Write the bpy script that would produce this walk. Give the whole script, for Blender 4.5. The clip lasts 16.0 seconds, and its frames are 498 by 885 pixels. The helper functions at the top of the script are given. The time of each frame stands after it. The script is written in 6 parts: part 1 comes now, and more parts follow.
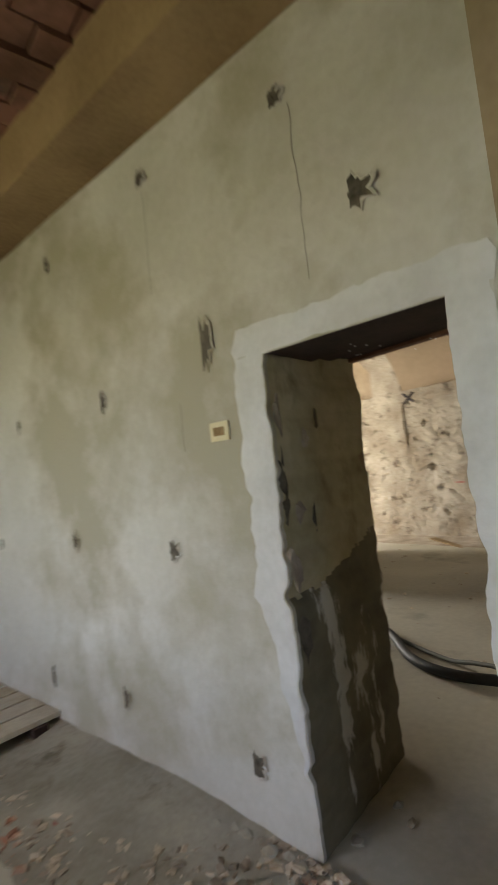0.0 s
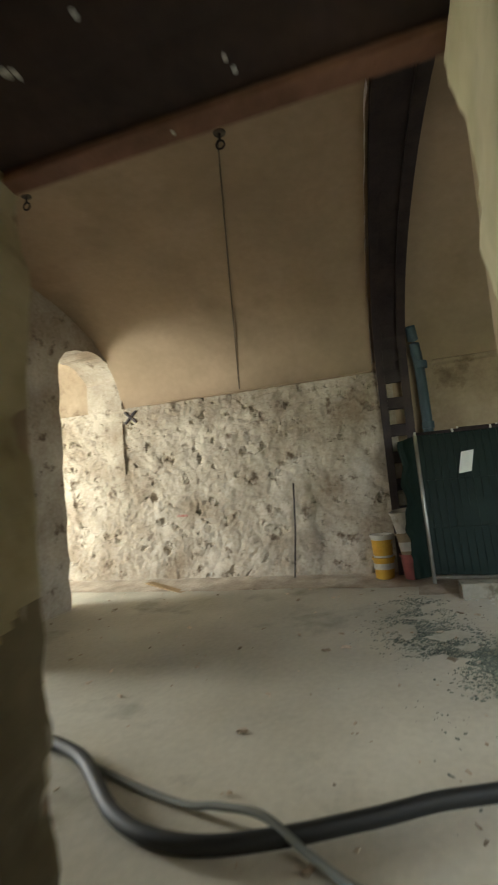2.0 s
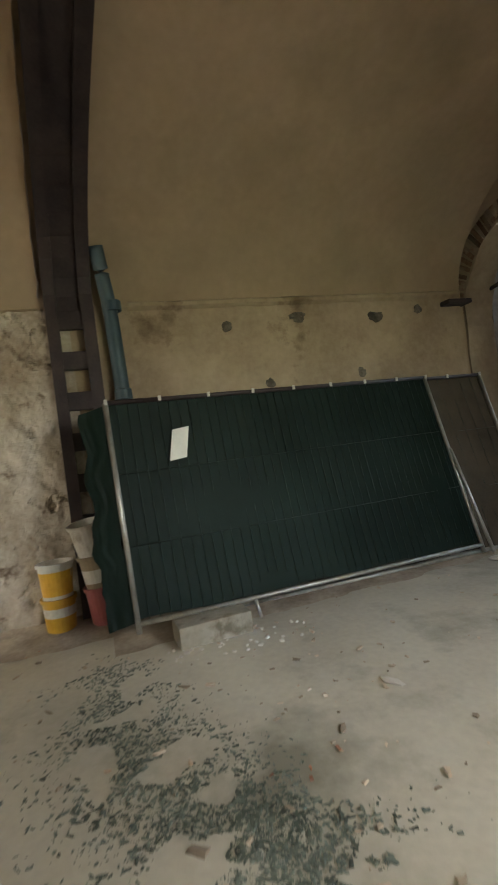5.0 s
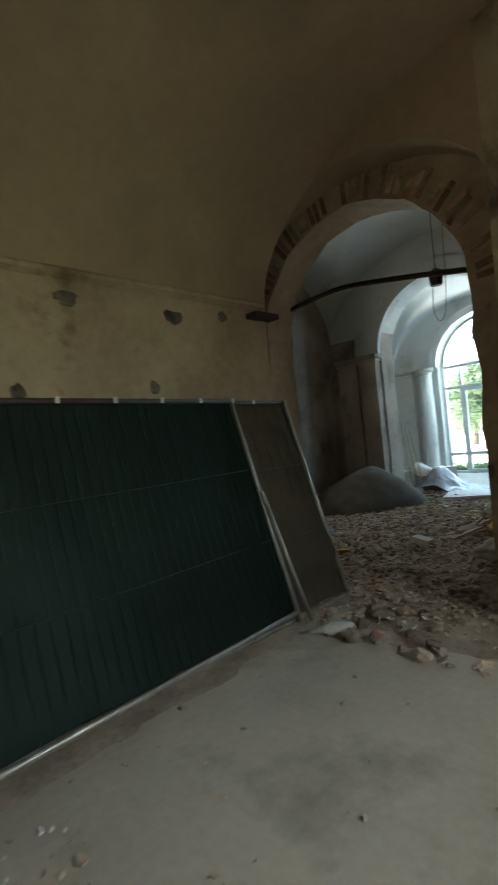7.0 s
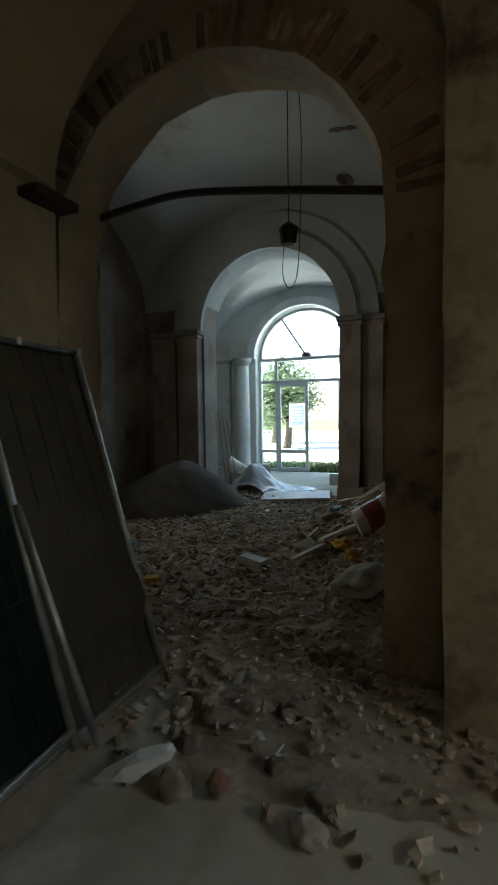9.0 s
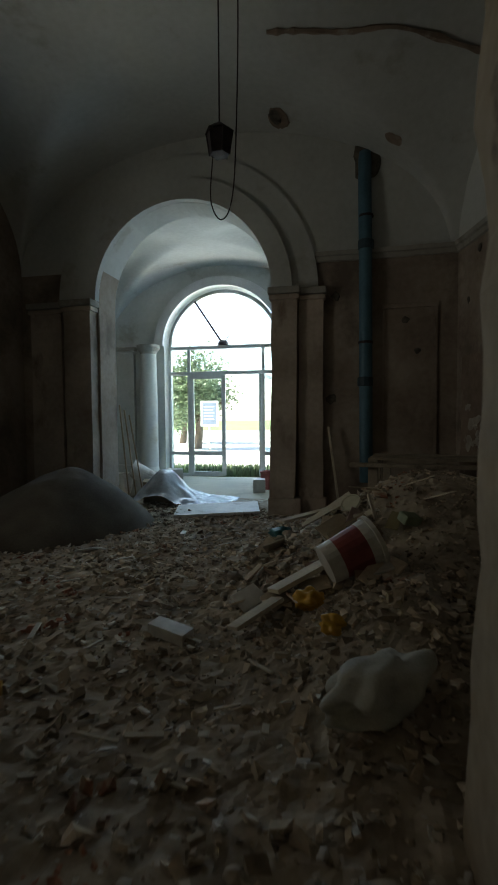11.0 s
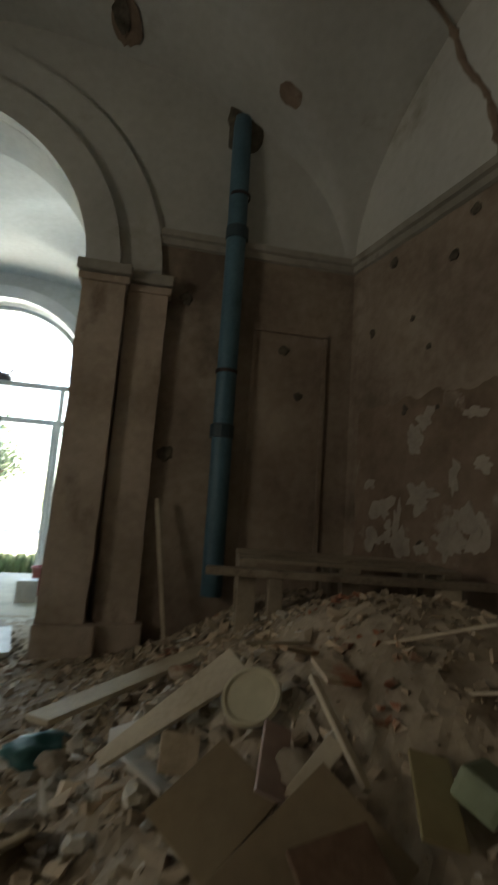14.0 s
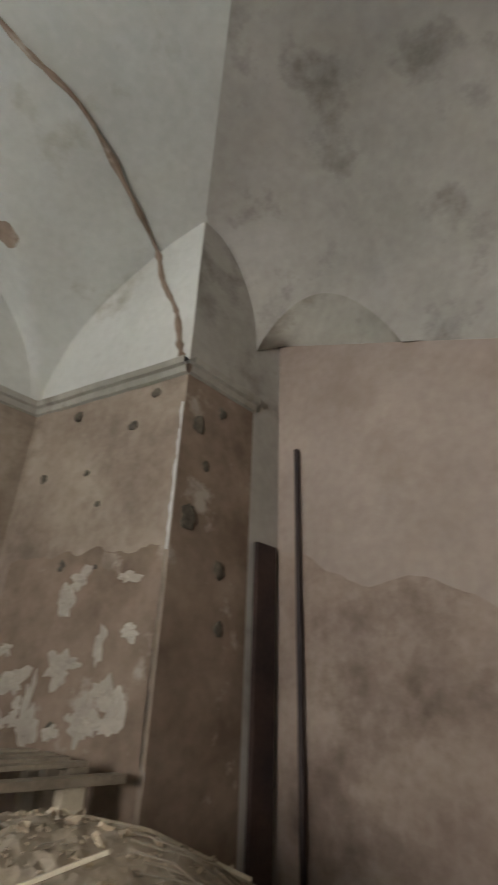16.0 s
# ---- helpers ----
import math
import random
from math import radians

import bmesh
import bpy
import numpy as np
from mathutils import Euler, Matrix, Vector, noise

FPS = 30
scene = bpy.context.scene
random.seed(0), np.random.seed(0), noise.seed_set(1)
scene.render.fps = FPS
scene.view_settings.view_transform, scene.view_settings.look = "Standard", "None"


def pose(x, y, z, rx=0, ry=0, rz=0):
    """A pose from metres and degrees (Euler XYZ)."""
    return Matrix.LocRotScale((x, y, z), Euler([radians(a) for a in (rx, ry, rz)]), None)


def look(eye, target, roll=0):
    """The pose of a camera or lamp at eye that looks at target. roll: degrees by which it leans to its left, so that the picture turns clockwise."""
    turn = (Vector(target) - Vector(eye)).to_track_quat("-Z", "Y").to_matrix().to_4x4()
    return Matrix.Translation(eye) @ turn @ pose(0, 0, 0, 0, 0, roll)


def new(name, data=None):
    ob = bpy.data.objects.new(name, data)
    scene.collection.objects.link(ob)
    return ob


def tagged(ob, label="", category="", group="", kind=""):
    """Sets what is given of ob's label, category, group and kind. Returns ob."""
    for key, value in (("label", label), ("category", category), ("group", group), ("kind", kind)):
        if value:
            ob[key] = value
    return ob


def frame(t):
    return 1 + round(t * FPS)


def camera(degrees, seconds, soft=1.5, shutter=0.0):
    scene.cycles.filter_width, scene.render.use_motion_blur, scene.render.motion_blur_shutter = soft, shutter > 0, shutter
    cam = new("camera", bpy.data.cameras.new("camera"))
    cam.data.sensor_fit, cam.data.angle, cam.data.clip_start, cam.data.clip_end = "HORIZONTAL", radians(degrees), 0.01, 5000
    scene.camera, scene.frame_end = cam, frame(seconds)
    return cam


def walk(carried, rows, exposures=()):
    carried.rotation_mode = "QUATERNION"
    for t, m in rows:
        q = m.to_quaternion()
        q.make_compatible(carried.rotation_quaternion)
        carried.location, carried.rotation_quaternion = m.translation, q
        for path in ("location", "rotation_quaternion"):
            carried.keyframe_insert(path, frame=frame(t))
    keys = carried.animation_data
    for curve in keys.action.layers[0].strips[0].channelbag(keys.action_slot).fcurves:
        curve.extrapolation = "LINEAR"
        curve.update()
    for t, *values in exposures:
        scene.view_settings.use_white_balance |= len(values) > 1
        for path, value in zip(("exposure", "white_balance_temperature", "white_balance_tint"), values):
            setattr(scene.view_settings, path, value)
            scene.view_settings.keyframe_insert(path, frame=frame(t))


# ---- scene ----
cam = camera(53.5, 16.0, shutter=0.5)
PATH = [
    (0, (10.062, -0.104, 1.596), (8.78, -1.635, 1.713), -6.6),
    (0.5, (9.909, -0.536, 1.532), (8.303, -1.726, 1.609), -7.9),
    (1, (9.557, -0.772, 1.519), (7.763, -1.654, 1.573), -6.5),
    (1.5, (9.17, -0.926, 1.42), (7.318, -1.673, 1.521), -5.8),
    (2, (8.706, -1.009, 1.435), (6.809, -1.625, 1.59), -5.2),
    (2.5, (8.226, -1.111, 1.457), (6.283, -1.559, 1.624), -4.9),
    (3, (7.908, -1.138, 1.374), (5.923, -1.352, 1.493), -5.2),
    (3.5, (7.558, -1.127, 1.3), (5.56, -1.098, 1.388), -5.1),
    (3.7, (7.427, -1.112, 1.283), (5.433, -0.979, 1.337), -5.2),
    (5.8, (5.955, -0.914, 1.383), (4.132, -0.094, 1.437), -7.4),
    (6, (5.857, -0.858, 1.384), (4.072, 0.043, 1.44), -7.0),
    (6.2, (5.721, -0.81, 1.399), (4.003, 0.213, 1.44), -6.8),
    (6.5, (5.473, -0.683, 1.457), (3.844, 0.477, 1.487), -6.3),
    (7, (5.062, -0.513, 1.477), (3.64, 0.894, 1.472), -5.7),
    (7.5, (4.773, -0.159, 1.434), (3.536, 1.413, 1.419), -4.1),
    (8, (4.479, 0.196, 1.432), (3.422, 1.893, 1.389), -3.2),
    (8.5, (4.175, 0.459, 1.457), (3.272, 2.241, 1.381), -1.9),
    (9, (3.965, 0.818, 1.408), (3.196, 2.662, 1.315), -0.8),
    (9.5, (3.742, 1.163, 1.371), (3.089, 3.051, 1.272), -0.2),
    (10, (3.546, 1.495, 1.354), (2.982, 3.411, 1.257), -0.3),
    (10.2, (3.489, 1.664, 1.333), (2.962, 3.591, 1.232), -0.4),
    (12.3, (2.891, 3.322, 1.368), (2.595, 5.298, 1.284), -0.2),
    (12.5, (2.818, 3.472, 1.371), (2.538, 5.451, 1.287), -0.2),
    (13, (2.69, 3.945, 1.313), (2.541, 5.939, 1.253), 0.8),
    (13.5, (2.621, 4.404, 1.352), (2.786, 6.397, 1.356), 2.6),
    (14, (2.952, 4.966, 1.155), (3.306, 6.913, 1.441), 4.0),
    (14.5, (2.943, 5.039, 1.199), (3.575, 6.878, 1.666), 6.0),
    (15, (2.951, 5.036, 1.243), (3.793, 6.716, 1.926), 6.9),
    (15.5, (2.946, 4.982, 1.27), (4.022, 6.447, 2.106), 5.5),
    (16, (3.0, 4.989, 1.247), (4.313, 6.194, 2.155), 2.3),
]
# seconds, stops, kelvin, tint
STOPS = [
    (0, 3.35, 6900, 12),
    (1, 3.5, 6900, 12),
    (1.5, 3.7, 6700, 8),
    (2, 3.85, 6400, 5),
    (2.5, 3.5, 6415, 5),
    (3, 3.3, 6429, 5),
    (3.7, 3.5, 6450, 5),
    (5.8, 4.45, 7000, 12),
    (6.5, 4.2, 6800, 8),
    (7, 3.6, 6500, 3),
    (7.6, 3.2, 6491, 3),
    (8.2, 2.65, 6481, 3),
    (9, 2.5, 6469, 3),
    (10.2, 2.5, 6450, 3),
    (12.3, 2.1, 7100, 5),
    (13, 2.1, 7100, 5),
    (13.5, 2.15, 7100, 5),
    (14, 3.2, 7600, 8),
    (14.5, 4.05, 6900, 8),
    (15, 4.4, 6500, 10),
    (15.5, 4.95, 6500, 10),
    (16, 5.65, 6500, 10),
]
walk(cam, [(t, look(eye, target, roll)) for t, eye, target, roll in PATH], STOPS)

# ---- world, sun, large lights ----
world = bpy.data.worlds.new("sky")
scene.world = world
world.use_nodes = True
wt = world.node_tree
sky = wt.nodes.new("ShaderNodeTexSky")
sky.sky_type = "NISHITA"
sky.sun_disc = False
sky.sun_elevation = radians(46.7)
sky.sun_rotation = radians(264)
wt.links.new(sky.outputs[0], wt.nodes["Background"].inputs[0])
wt.nodes["Background"].inputs[1].default_value = 0.15

sun = new("sun", bpy.data.lights.new("sun", "SUN"))
sun.data.energy, sun.data.angle, sun.data.color = 5.0, radians(0.5), (1.0, 0.95, 0.86)
sun.matrix_world = look((0, 0, 20), (3.0, 0.3, 20 - 3.2))


def window_light(name, eye, target, w, h, watts, colour):
    """An area lamp that stands in for daylight at a window opening."""
    lamp = new(name, bpy.data.lights.new(name, "AREA"))
    lamp.data.shape, lamp.data.size, lamp.data.size_y = "RECTANGLE", w, h
    lamp.data.energy, lamp.data.color = watts, colour
    lamp.matrix_world = look(eye, target)
    return lamp


DAY = (1.0, 0.97, 0.90)
window_light("window_light_side_room", (5.2, -10.85, 1.9), (2.2, -5.0, 0.9), 1.8, 1.8, 56, (1.0, 0.96, 0.87))
window_light("window_light_entrance", (12.85, -2.6, 1.9), (9.0, -2.2, 1.3), 1.8, 1.8, 4.5, (1.0, 0.84, 0.66))
window_light("window_light_gallery", (7.92, 1.7, 2.3), (5.0, 0.0, 0.0), 1.4, 0.9, 3.3, (1.0, 0.97, 0.88)).data.spread = radians(125)
# the west window is unseen, assumed so that its lamp brightens the hall
window_light("assumed_light_hall", (-1.75, 5.4, 2.0), (4.2, 6.6, 3.5), 1.4, 1.6, 2.4, (1.0, 0.95, 0.88)).data.spread = radians(125)
# assumed side window out of view, added to brighten the bay
window_light("assumed_light_bay", (3.55, 11.4, 2.3), (-2, 11.0, 2.0), 1.0, 1.8, 7, (0.42, 0.68, 1.0))

window_light("window_light_fanlight", (0.37, 13.86, 3.66), (0.9, 6.0, 1.2), 2.5, 1.1, 12, (0.64, 0.83, 1.0))
window_light("window_light_north", (9.35, 1.40, 1.8), (8.6, -0.3, 1.3), 0.25, 1.3, 0.9, (0.62, 0.86, 1.0)).data.spread = radians(100)

# ---- materials ----


def nodes_of(m):
    return m.node_tree.nodes, m.node_tree.links


def surface(name, dark, light, coarse=1.2, fine=18.0, rough=0.85, bump=0.25, stain=None, stain_scale=0.7,
            stain_edge=(0.52, 0.60), metal=0.0, detail=6.0, spread=(0.30, 0.70), island=False, alpha=1.0, trans=0.0, objrand=0.0, streak=1.0):
    """A weathered surface: two base tones mixed by noise at two scales, optional stains with an edge of their own, and relief."""
    m = bpy.data.materials.new(name)
    m.use_nodes = True
    n, l = nodes_of(m)
    p = n["Principled BSDF"]
    co = n.new("ShaderNodeTexCoord")
    geo = n.new("ShaderNodeNewGeometry")
    big = n.new("ShaderNodeTexNoise")
    big.inputs["Scale"].default_value, big.inputs["Detail"].default_value = coarse, detail
    small = n.new("ShaderNodeTexNoise")
    small.inputs["Scale"].default_value, small.inputs["Detail"].default_value = fine, 4
    l.new(geo.outputs["Position"], big.inputs["Vector"])
    l.new(geo.outputs["Position"], small.inputs["Vector"])
    add = n.new("ShaderNodeMath")
    add.operation = "MULTIPLY_ADD"
    add.inputs[1].default_value = 0.35
    l.new(small.outputs["Fac"], add.inputs[0])
    l.new(big.outputs["Fac"], add.inputs[2])
    ramp = n.new("ShaderNodeValToRGB")
    ramp.color_ramp.elements[0].position, ramp.color_ramp.elements[1].position = spread[0] + 0.17, spread[1] + 0.17
    ramp.color_ramp.elements[0].color, ramp.color_ramp.elements[1].color = (*dark, 1), (*light, 1)
    l.new(add.outputs[0], ramp.inputs[0])
    colour = ramp.outputs[0]
    if stain:
        sn = n.new("ShaderNodeTexNoise")
        sn.inputs["Scale"].default_value, sn.inputs["Detail"].default_value, sn.inputs["Roughness"].default_value = stain_scale, 8, 0.62
        off = n.new("ShaderNodeVectorMath")
        off.operation = "ADD"
        off.inputs[1].default_value = (7.3, 2.9, 11.7)
        l.new(geo.outputs["Position"], off.inputs[0])
        squash = n.new("ShaderNodeVectorMath")
        squash.operation = "MULTIPLY"
        squash.inputs[1].default_value = (1, 1, streak)
        l.new(off.outputs[0], squash.inputs[0])
        l.new(squash.outputs[0], sn.inputs["Vector"])
        sr = n.new("ShaderNodeValToRGB")
        sr.color_ramp.elements[0].position, sr.color_ramp.elements[1].position = stain_edge
        l.new(sn.outputs["Fac"], sr.inputs[0])
        mix = n.new("ShaderNodeMix")
        mix.data_type = "RGBA"
        l.new(sr.outputs[0], mix.inputs["Factor"])
        l.new(colour, mix.inputs["A"])
        mix.inputs["B"].default_value = (*stain, 1)
        colour = mix.outputs["Result"]
    if island or objrand:
        hsv = n.new("ShaderNodeHueSaturation")
        mr = n.new("ShaderNodeMapRange")
        mr.inputs["To Min"].default_value, mr.inputs["To Max"].default_value = 0.55, 1.5
        if island:
            l.new(geo.outputs["Random Per Island"], mr.inputs["Value"])
        else:
            oi = n.new("ShaderNodeObjectInfo")
            l.new(oi.outputs["Random"], mr.inputs["Value"])
        l.new(mr.outputs[0], hsv.inputs["Value"])
        l.new(colour, hsv.inputs["Color"])
        colour = hsv.outputs[0]
    l.new(colour, p.inputs["Base Color"])
    p.inputs["Roughness"].default_value = rough
    p.inputs["Metallic"].default_value = metal
    p.inputs["Alpha"].default_value = alpha
    p.inputs["Transmission Weight"].default_value = trans
    if bump:
        b = n.new("ShaderNodeBump")
        b.inputs["Strength"].default_value, b.inputs["Distance"].default_value = bump, 0.02
        l.new(add.outputs[0], b.inputs["Height"])
        l.new(b.outputs[0], p.inputs["Normal"])
    return m


def plain(name, colour, rough=0.5, metal=0.0):
    return surface(name, tuple(c * 0.85 for c in colour), colour, 6, 60, rough, 0.05, metal=metal)


M_PLASTER = surface("whitewashed_plaster", (0.50, 0.48, 0.43), (0.63, 0.61, 0.57), 1.2, 24, 0.9, 0.6, (0.40, 0.37, 0.29), 0.9, (0.47, 0.59))
M_BAND = surface("fresh_white_plaster", (0.54, 0.535, 0.53), (0.68, 0.675, 0.68), 3, 30, 0.88, 0.4)
M_JAMB = surface("olive_jamb_plaster", (0.36, 0.315, 0.19), (0.52, 0.46, 0.31), 2.0, 16, 0.85, 0.6, (0.22, 0.18, 0.10), 2.4, (0.58, 0.68), streak=0.5)
M_JAMBLOW = surface("damp_jamb_with_lime_runs", (0.105, 0.09, 0.055), (0.21, 0.18, 0.115), 3.0, 16, 0.8, 0.7, (0.54, 0.51, 0.43), 5.0, (0.57, 0.61), streak=0.22)
M_STONE = surface("rough_rubble_stone", (0.27, 0.215, 0.155), (0.53, 0.48, 0.40), 1.6, 22, 0.92, 0.8, (0.13, 0.095, 0.065), 4.2, (0.58, 0.68))
M_RENDER = surface("stained_wall_render", (0.235, 0.175, 0.115), (0.40, 0.315, 0.22), 1.3, 16, 0.9, 0.5, (0.16, 0.11, 0.07), 1.6, (0.56, 0.66))
M_VAULT = surface("ochre_vault_plaster", (0.32, 0.24, 0.16), (0.43, 0.32, 0.22), 0.6, 12, 0.9, 0.14, (0.27, 0.205, 0.135), 0.7, (0.48, 0.72))
M_HALLVAULT = surface("pale_vault_limewash", (0.44, 0.45, 0.43), (0.59, 0.60, 0.58), 0.7, 14, 0.88, 0.12, (0.34, 0.32, 0.27), 1.1, (0.60, 0.72))
M_HALL = surface("pink_old_plaster", (0.21, 0.16, 0.125), (0.40, 0.335, 0.275), 1.3, 14, 0.9, 0.5, (0.15, 0.115, 0.09), 1.1, (0.53, 0.68))
# stained limewash of the recess, its weaker light put into the grey
M_SHADELIME = surface("limewash_greyed_for_shade", (0.30, 0.285, 0.26), (0.43, 0.41, 0.385), 0.9, 12, 0.9, 0.3, (0.17, 0.155, 0.14), 1.6, (0.54, 0.70))
M_NICHE = surface("pinkish_grey_plaster", (0.29, 0.23, 0.20), (0.42, 0.35, 0.31), 0.8, 14, 0.9, 0.2, (0.28, 0.22, 0.185), 1.1, (0.54, 0.72))
M_TIDE = surface("tide_stained_plaster", (0.24, 0.18, 0.15), (0.42, 0.34, 0.29), 1.6, 18, 0.92, 0.35, (0.17, 0.125, 0.10), 1.5, (0.50, 0.66))
M_GREY = surface("grey_cement_plaster", (0.26, 0.25, 0.22), (0.42, 0.40, 0.36), 1.0, 12, 0.9, 0.35, (0.20, 0.18, 0.15), 1.4, (0.58, 0.68))
M_PIER = surface("ragged_brown_plaster", (0.25, 0.195, 0.135), (0.45, 0.365, 0.26), 1.8, 15, 0.9, 0.7, (0.10, 0.07, 0.05), 2.0, (0.60, 0.68))
M_PIERPLASTER = surface("blotched_pier_plaster", (0.28, 0.225, 0.145), (0.50, 0.42, 0.29), 1.6, 18, 0.92, 0.7, (0.14, 0.105, 0.07), 2.0, (0.53, 0.66))
M_FLOOR = surface("dusty_concrete_floor", (0.42, 0.395, 0.32), (0.59, 0.56, 0.465), 0.9, 20, 0.88, 0.3, (0.24, 0.23, 0.18), 0.9, (0.56, 0.72))
M_DIRT = surface("dirt_and_rubble_dust", (0.26, 0.215, 0.165), (0.52, 0.45, 0.36), 3.0, 26, 0.95, 0.8, (0.32, 0.28, 0.23), 4.5, (0.60, 0.68))
M_GRIT = surface("green_glass_grit", (0.06, 0.078, 0.065), (0.17, 0.20, 0.165), 6, 40, 0.5, 0.2, island=True)
M_DUST = surface("grey_wall_dust", (0.24, 0.22, 0.17), (0.40, 0.37, 0.30), 2.2, 26, 0.95, 0.7, (0.16, 0.14, 0.10), 3.0, (0.58, 0.68))
M_BRICK = surface("old_red_brick", (0.17, 0.10, 0.065), (0.31, 0.20, 0.135), 6, 40, 0.92, 0.5, (0.34, 0.28, 0.20), 5.0, (0.50, 0.60), objrand=1.0)
M_CEILBRICK = surface("sooty_brick_ceiling", (0.10, 0.05, 0.03), (0.26, 0.13, 0.09), 3, 20, 0.95, 0.9, (0.05, 0.04, 0.03), 2.0, (0.55, 0.65))
M_TIMBER = surface("aged_timber", (0.20, 0.13, 0.06), (0.36, 0.25, 0.13), 2.0, 30, 0.8, 0.3)
M_GREYWOOD = surface("weathered_grey_wood", (0.20, 0.165, 0.125), (0.36, 0.31, 0.245), 3.0, 40, 0.85, 0.4, (0.13, 0.10, 0.075), 6.0, (0.58, 0.70))
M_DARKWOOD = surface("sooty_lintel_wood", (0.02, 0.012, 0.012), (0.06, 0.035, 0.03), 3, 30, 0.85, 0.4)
M_PALE_WOOD = surface("pale_cut_board", (0.42, 0.36, 0.27), (0.62, 0.56, 0.45), 4, 50, 0.8, 0.2)
M_STEEL = surface("dark_painted_steel", (0.018, 0.012, 0.016), (0.05, 0.035, 0.035), 4, 40, 0.6, 0.15, metal=0.3)
M_GALV = surface("galvanised_tube", (0.28, 0.28, 0.25), (0.48, 0.47, 0.43), 8, 60, 0.45, 0.1, metal=0.7)
M_PIPE = surface("blue_grey_plastic_pipe", (0.02, 0.045, 0.06), (0.035, 0.07, 0.09), 3, 30, 0.5, 0.1)
M_WIRE = surface("green_coated_wire", (0.010, 0.022, 0.016), (0.022, 0.042, 0.03), 8, 60, 0.5, 0.1)
M_NET = surface("dark_green_shade_net", (0.005, 0.011, 0.0085), (0.010, 0.021, 0.016), 1.2, 60, 0.6, 0.05)
M_NET.node_tree.nodes["Principled BSDF"].inputs["Specular IOR Level"].default_value = 0.12
M_NETBROWN = surface("sun_bleached_brown_net", (0.032, 0.025, 0.015), (0.07, 0.054, 0.034), 2.0, 50, 0.7, 0.25)
M_HOSE = plain("black_rubber_hose", (0.016, 0.018, 0.018), 0.62)
M_CABLE = plain("grey_cable", (0.16, 0.17, 0.15), 0.6)
M_YELLOW = surface("yellow_plastic", (0.50, 0.27, 0.02), (0.68, 0.40, 0.04), 4, 30, 0.45, 0.1)
M_WHITE = surface("dirty_white_plastic", (0.46, 0.44, 0.40), (0.68, 0.66, 0.61), 4, 30, 0.5, 0.1, (0.30, 0.25, 0.20), 4, (0.60, 0.7))
M_RED = surface("faded_red_plastic", (0.22, 0.045, 0.045), (0.34, 0.09, 0.08), 5, 30, 0.5, 0.1)
M_PAPER = surface("off_white_paper", (0.62, 0.62, 0.56), (0.74, 0.74, 0.68), 8, 40, 0.8, 0.05)
M_IVORY = surface("ivory_switch_plastic", (0.62, 0.55, 0.36), (0.72, 0.65, 0.44), 8, 40, 0.45, 0.0)
M_HOLE = surface("exposed_dark_mortar", (0.05, 0.045, 0.035), (0.16, 0.14, 0.11), 9, 40, 0.95, 0.6)
M_CHUNK = surface("broken_masonry", (0.30, 0.245, 0.18), (0.53, 0.45, 0.35), 4, 40, 0.93, 0.5, (0.30, 0.14, 0.09), 1.8, (0.60, 0.64), island=True)
M_STONELUMP = surface("dusty_masonry_stone", (0.21, 0.175, 0.135), (0.44, 0.38, 0.31), 5, 30, 0.93, 0.7, (0.26, 0.14, 0.10), 2.5, (0.58, 0.64), objrand=1.0)
M_SAND = surface("grey_building_sand", (0.095, 0.082, 0.065), (0.17, 0.15, 0.125), 3, 60, 0.95, 0.5)
M_CARD = surface("weathered_cardboard", (0.22, 0.17, 0.11), (0.34, 0.27, 0.18), 3, 30, 0.85, 0.1)
M_ALU = surface("white_painted_frame", (0.55, 0.58, 0.57), (0.70, 0.72, 0.71), 5, 40, 0.5, 0.05)
M_SHEET = surface("clear_plastic_sheet", (0.50, 0.54, 0.60), (0.80, 0.83, 0.88), 5, 20, 0.25, 0.3, trans=0.35)
M_TEAL = surface("teal_plastic", (0.02, 0.10, 0.11), (0.04, 0.17, 0.17), 5, 30, 0.5, 0.1)
M_BLUE = surface("blue_foam_board", (0.12, 0.26, 0.50), (0.18, 0.36, 0.62), 5, 30, 0.6, 0.05)
M_CANISTER = surface("pale_green_plastic", (0.20, 0.26, 0.17), (0.32, 0.38, 0.26), 5, 30, 0.55, 0.1)
M_PILASTER = surface("weathered_pink_pilaster", (0.32, 0.26, 0.21), (0.52, 0.44, 0.37), 1.8, 16, 0.9, 0.5, (0.22, 0.17, 0.135), 2.2, (0.56, 0.68), streak=0.5)
M_LIME = surface("pale_lime_lumps", (0.36, 0.34, 0.29), (0.58, 0.55, 0.48), 6, 30, 0.92, 0.5, objrand=1.0)
M_SACK = surface("woven_grey_sack", (0.34, 0.34, 0.30), (0.52, 0.52, 0.47), 5, 90, 0.8, 0.3)
M_GRASS = surface("meadow_grass", (0.06, 0.11, 0.02), (0.12, 0.20, 0.04), 0.5, 6, 0.9, 0.4, (0.16, 0.17, 0.06), 0.2, (0.5, 0.6))
M_GRAVEL = surface("gravel_paled_for_glare", (0.42, 0.40, 0.35), (0.58, 0.56, 0.50), 0.6, 14, 0.95, 0.3)
M_LEAF = surface("tree_leaves", (0.10, 0.14, 0.075), (0.17, 0.22, 0.12), 2, 10, 0.6, 0.0, island=True)
M_BARK = surface("tree_bark", (0.08, 0.06, 0.04), (0.16, 0.12, 0.09), 3, 20, 0.95, 0.6)
M_PAINTWALL = surface("pale_facade_render", (0.55, 0.50, 0.42), (0.66, 0.61, 0.52), 0.4, 8, 0.9, 0.1)
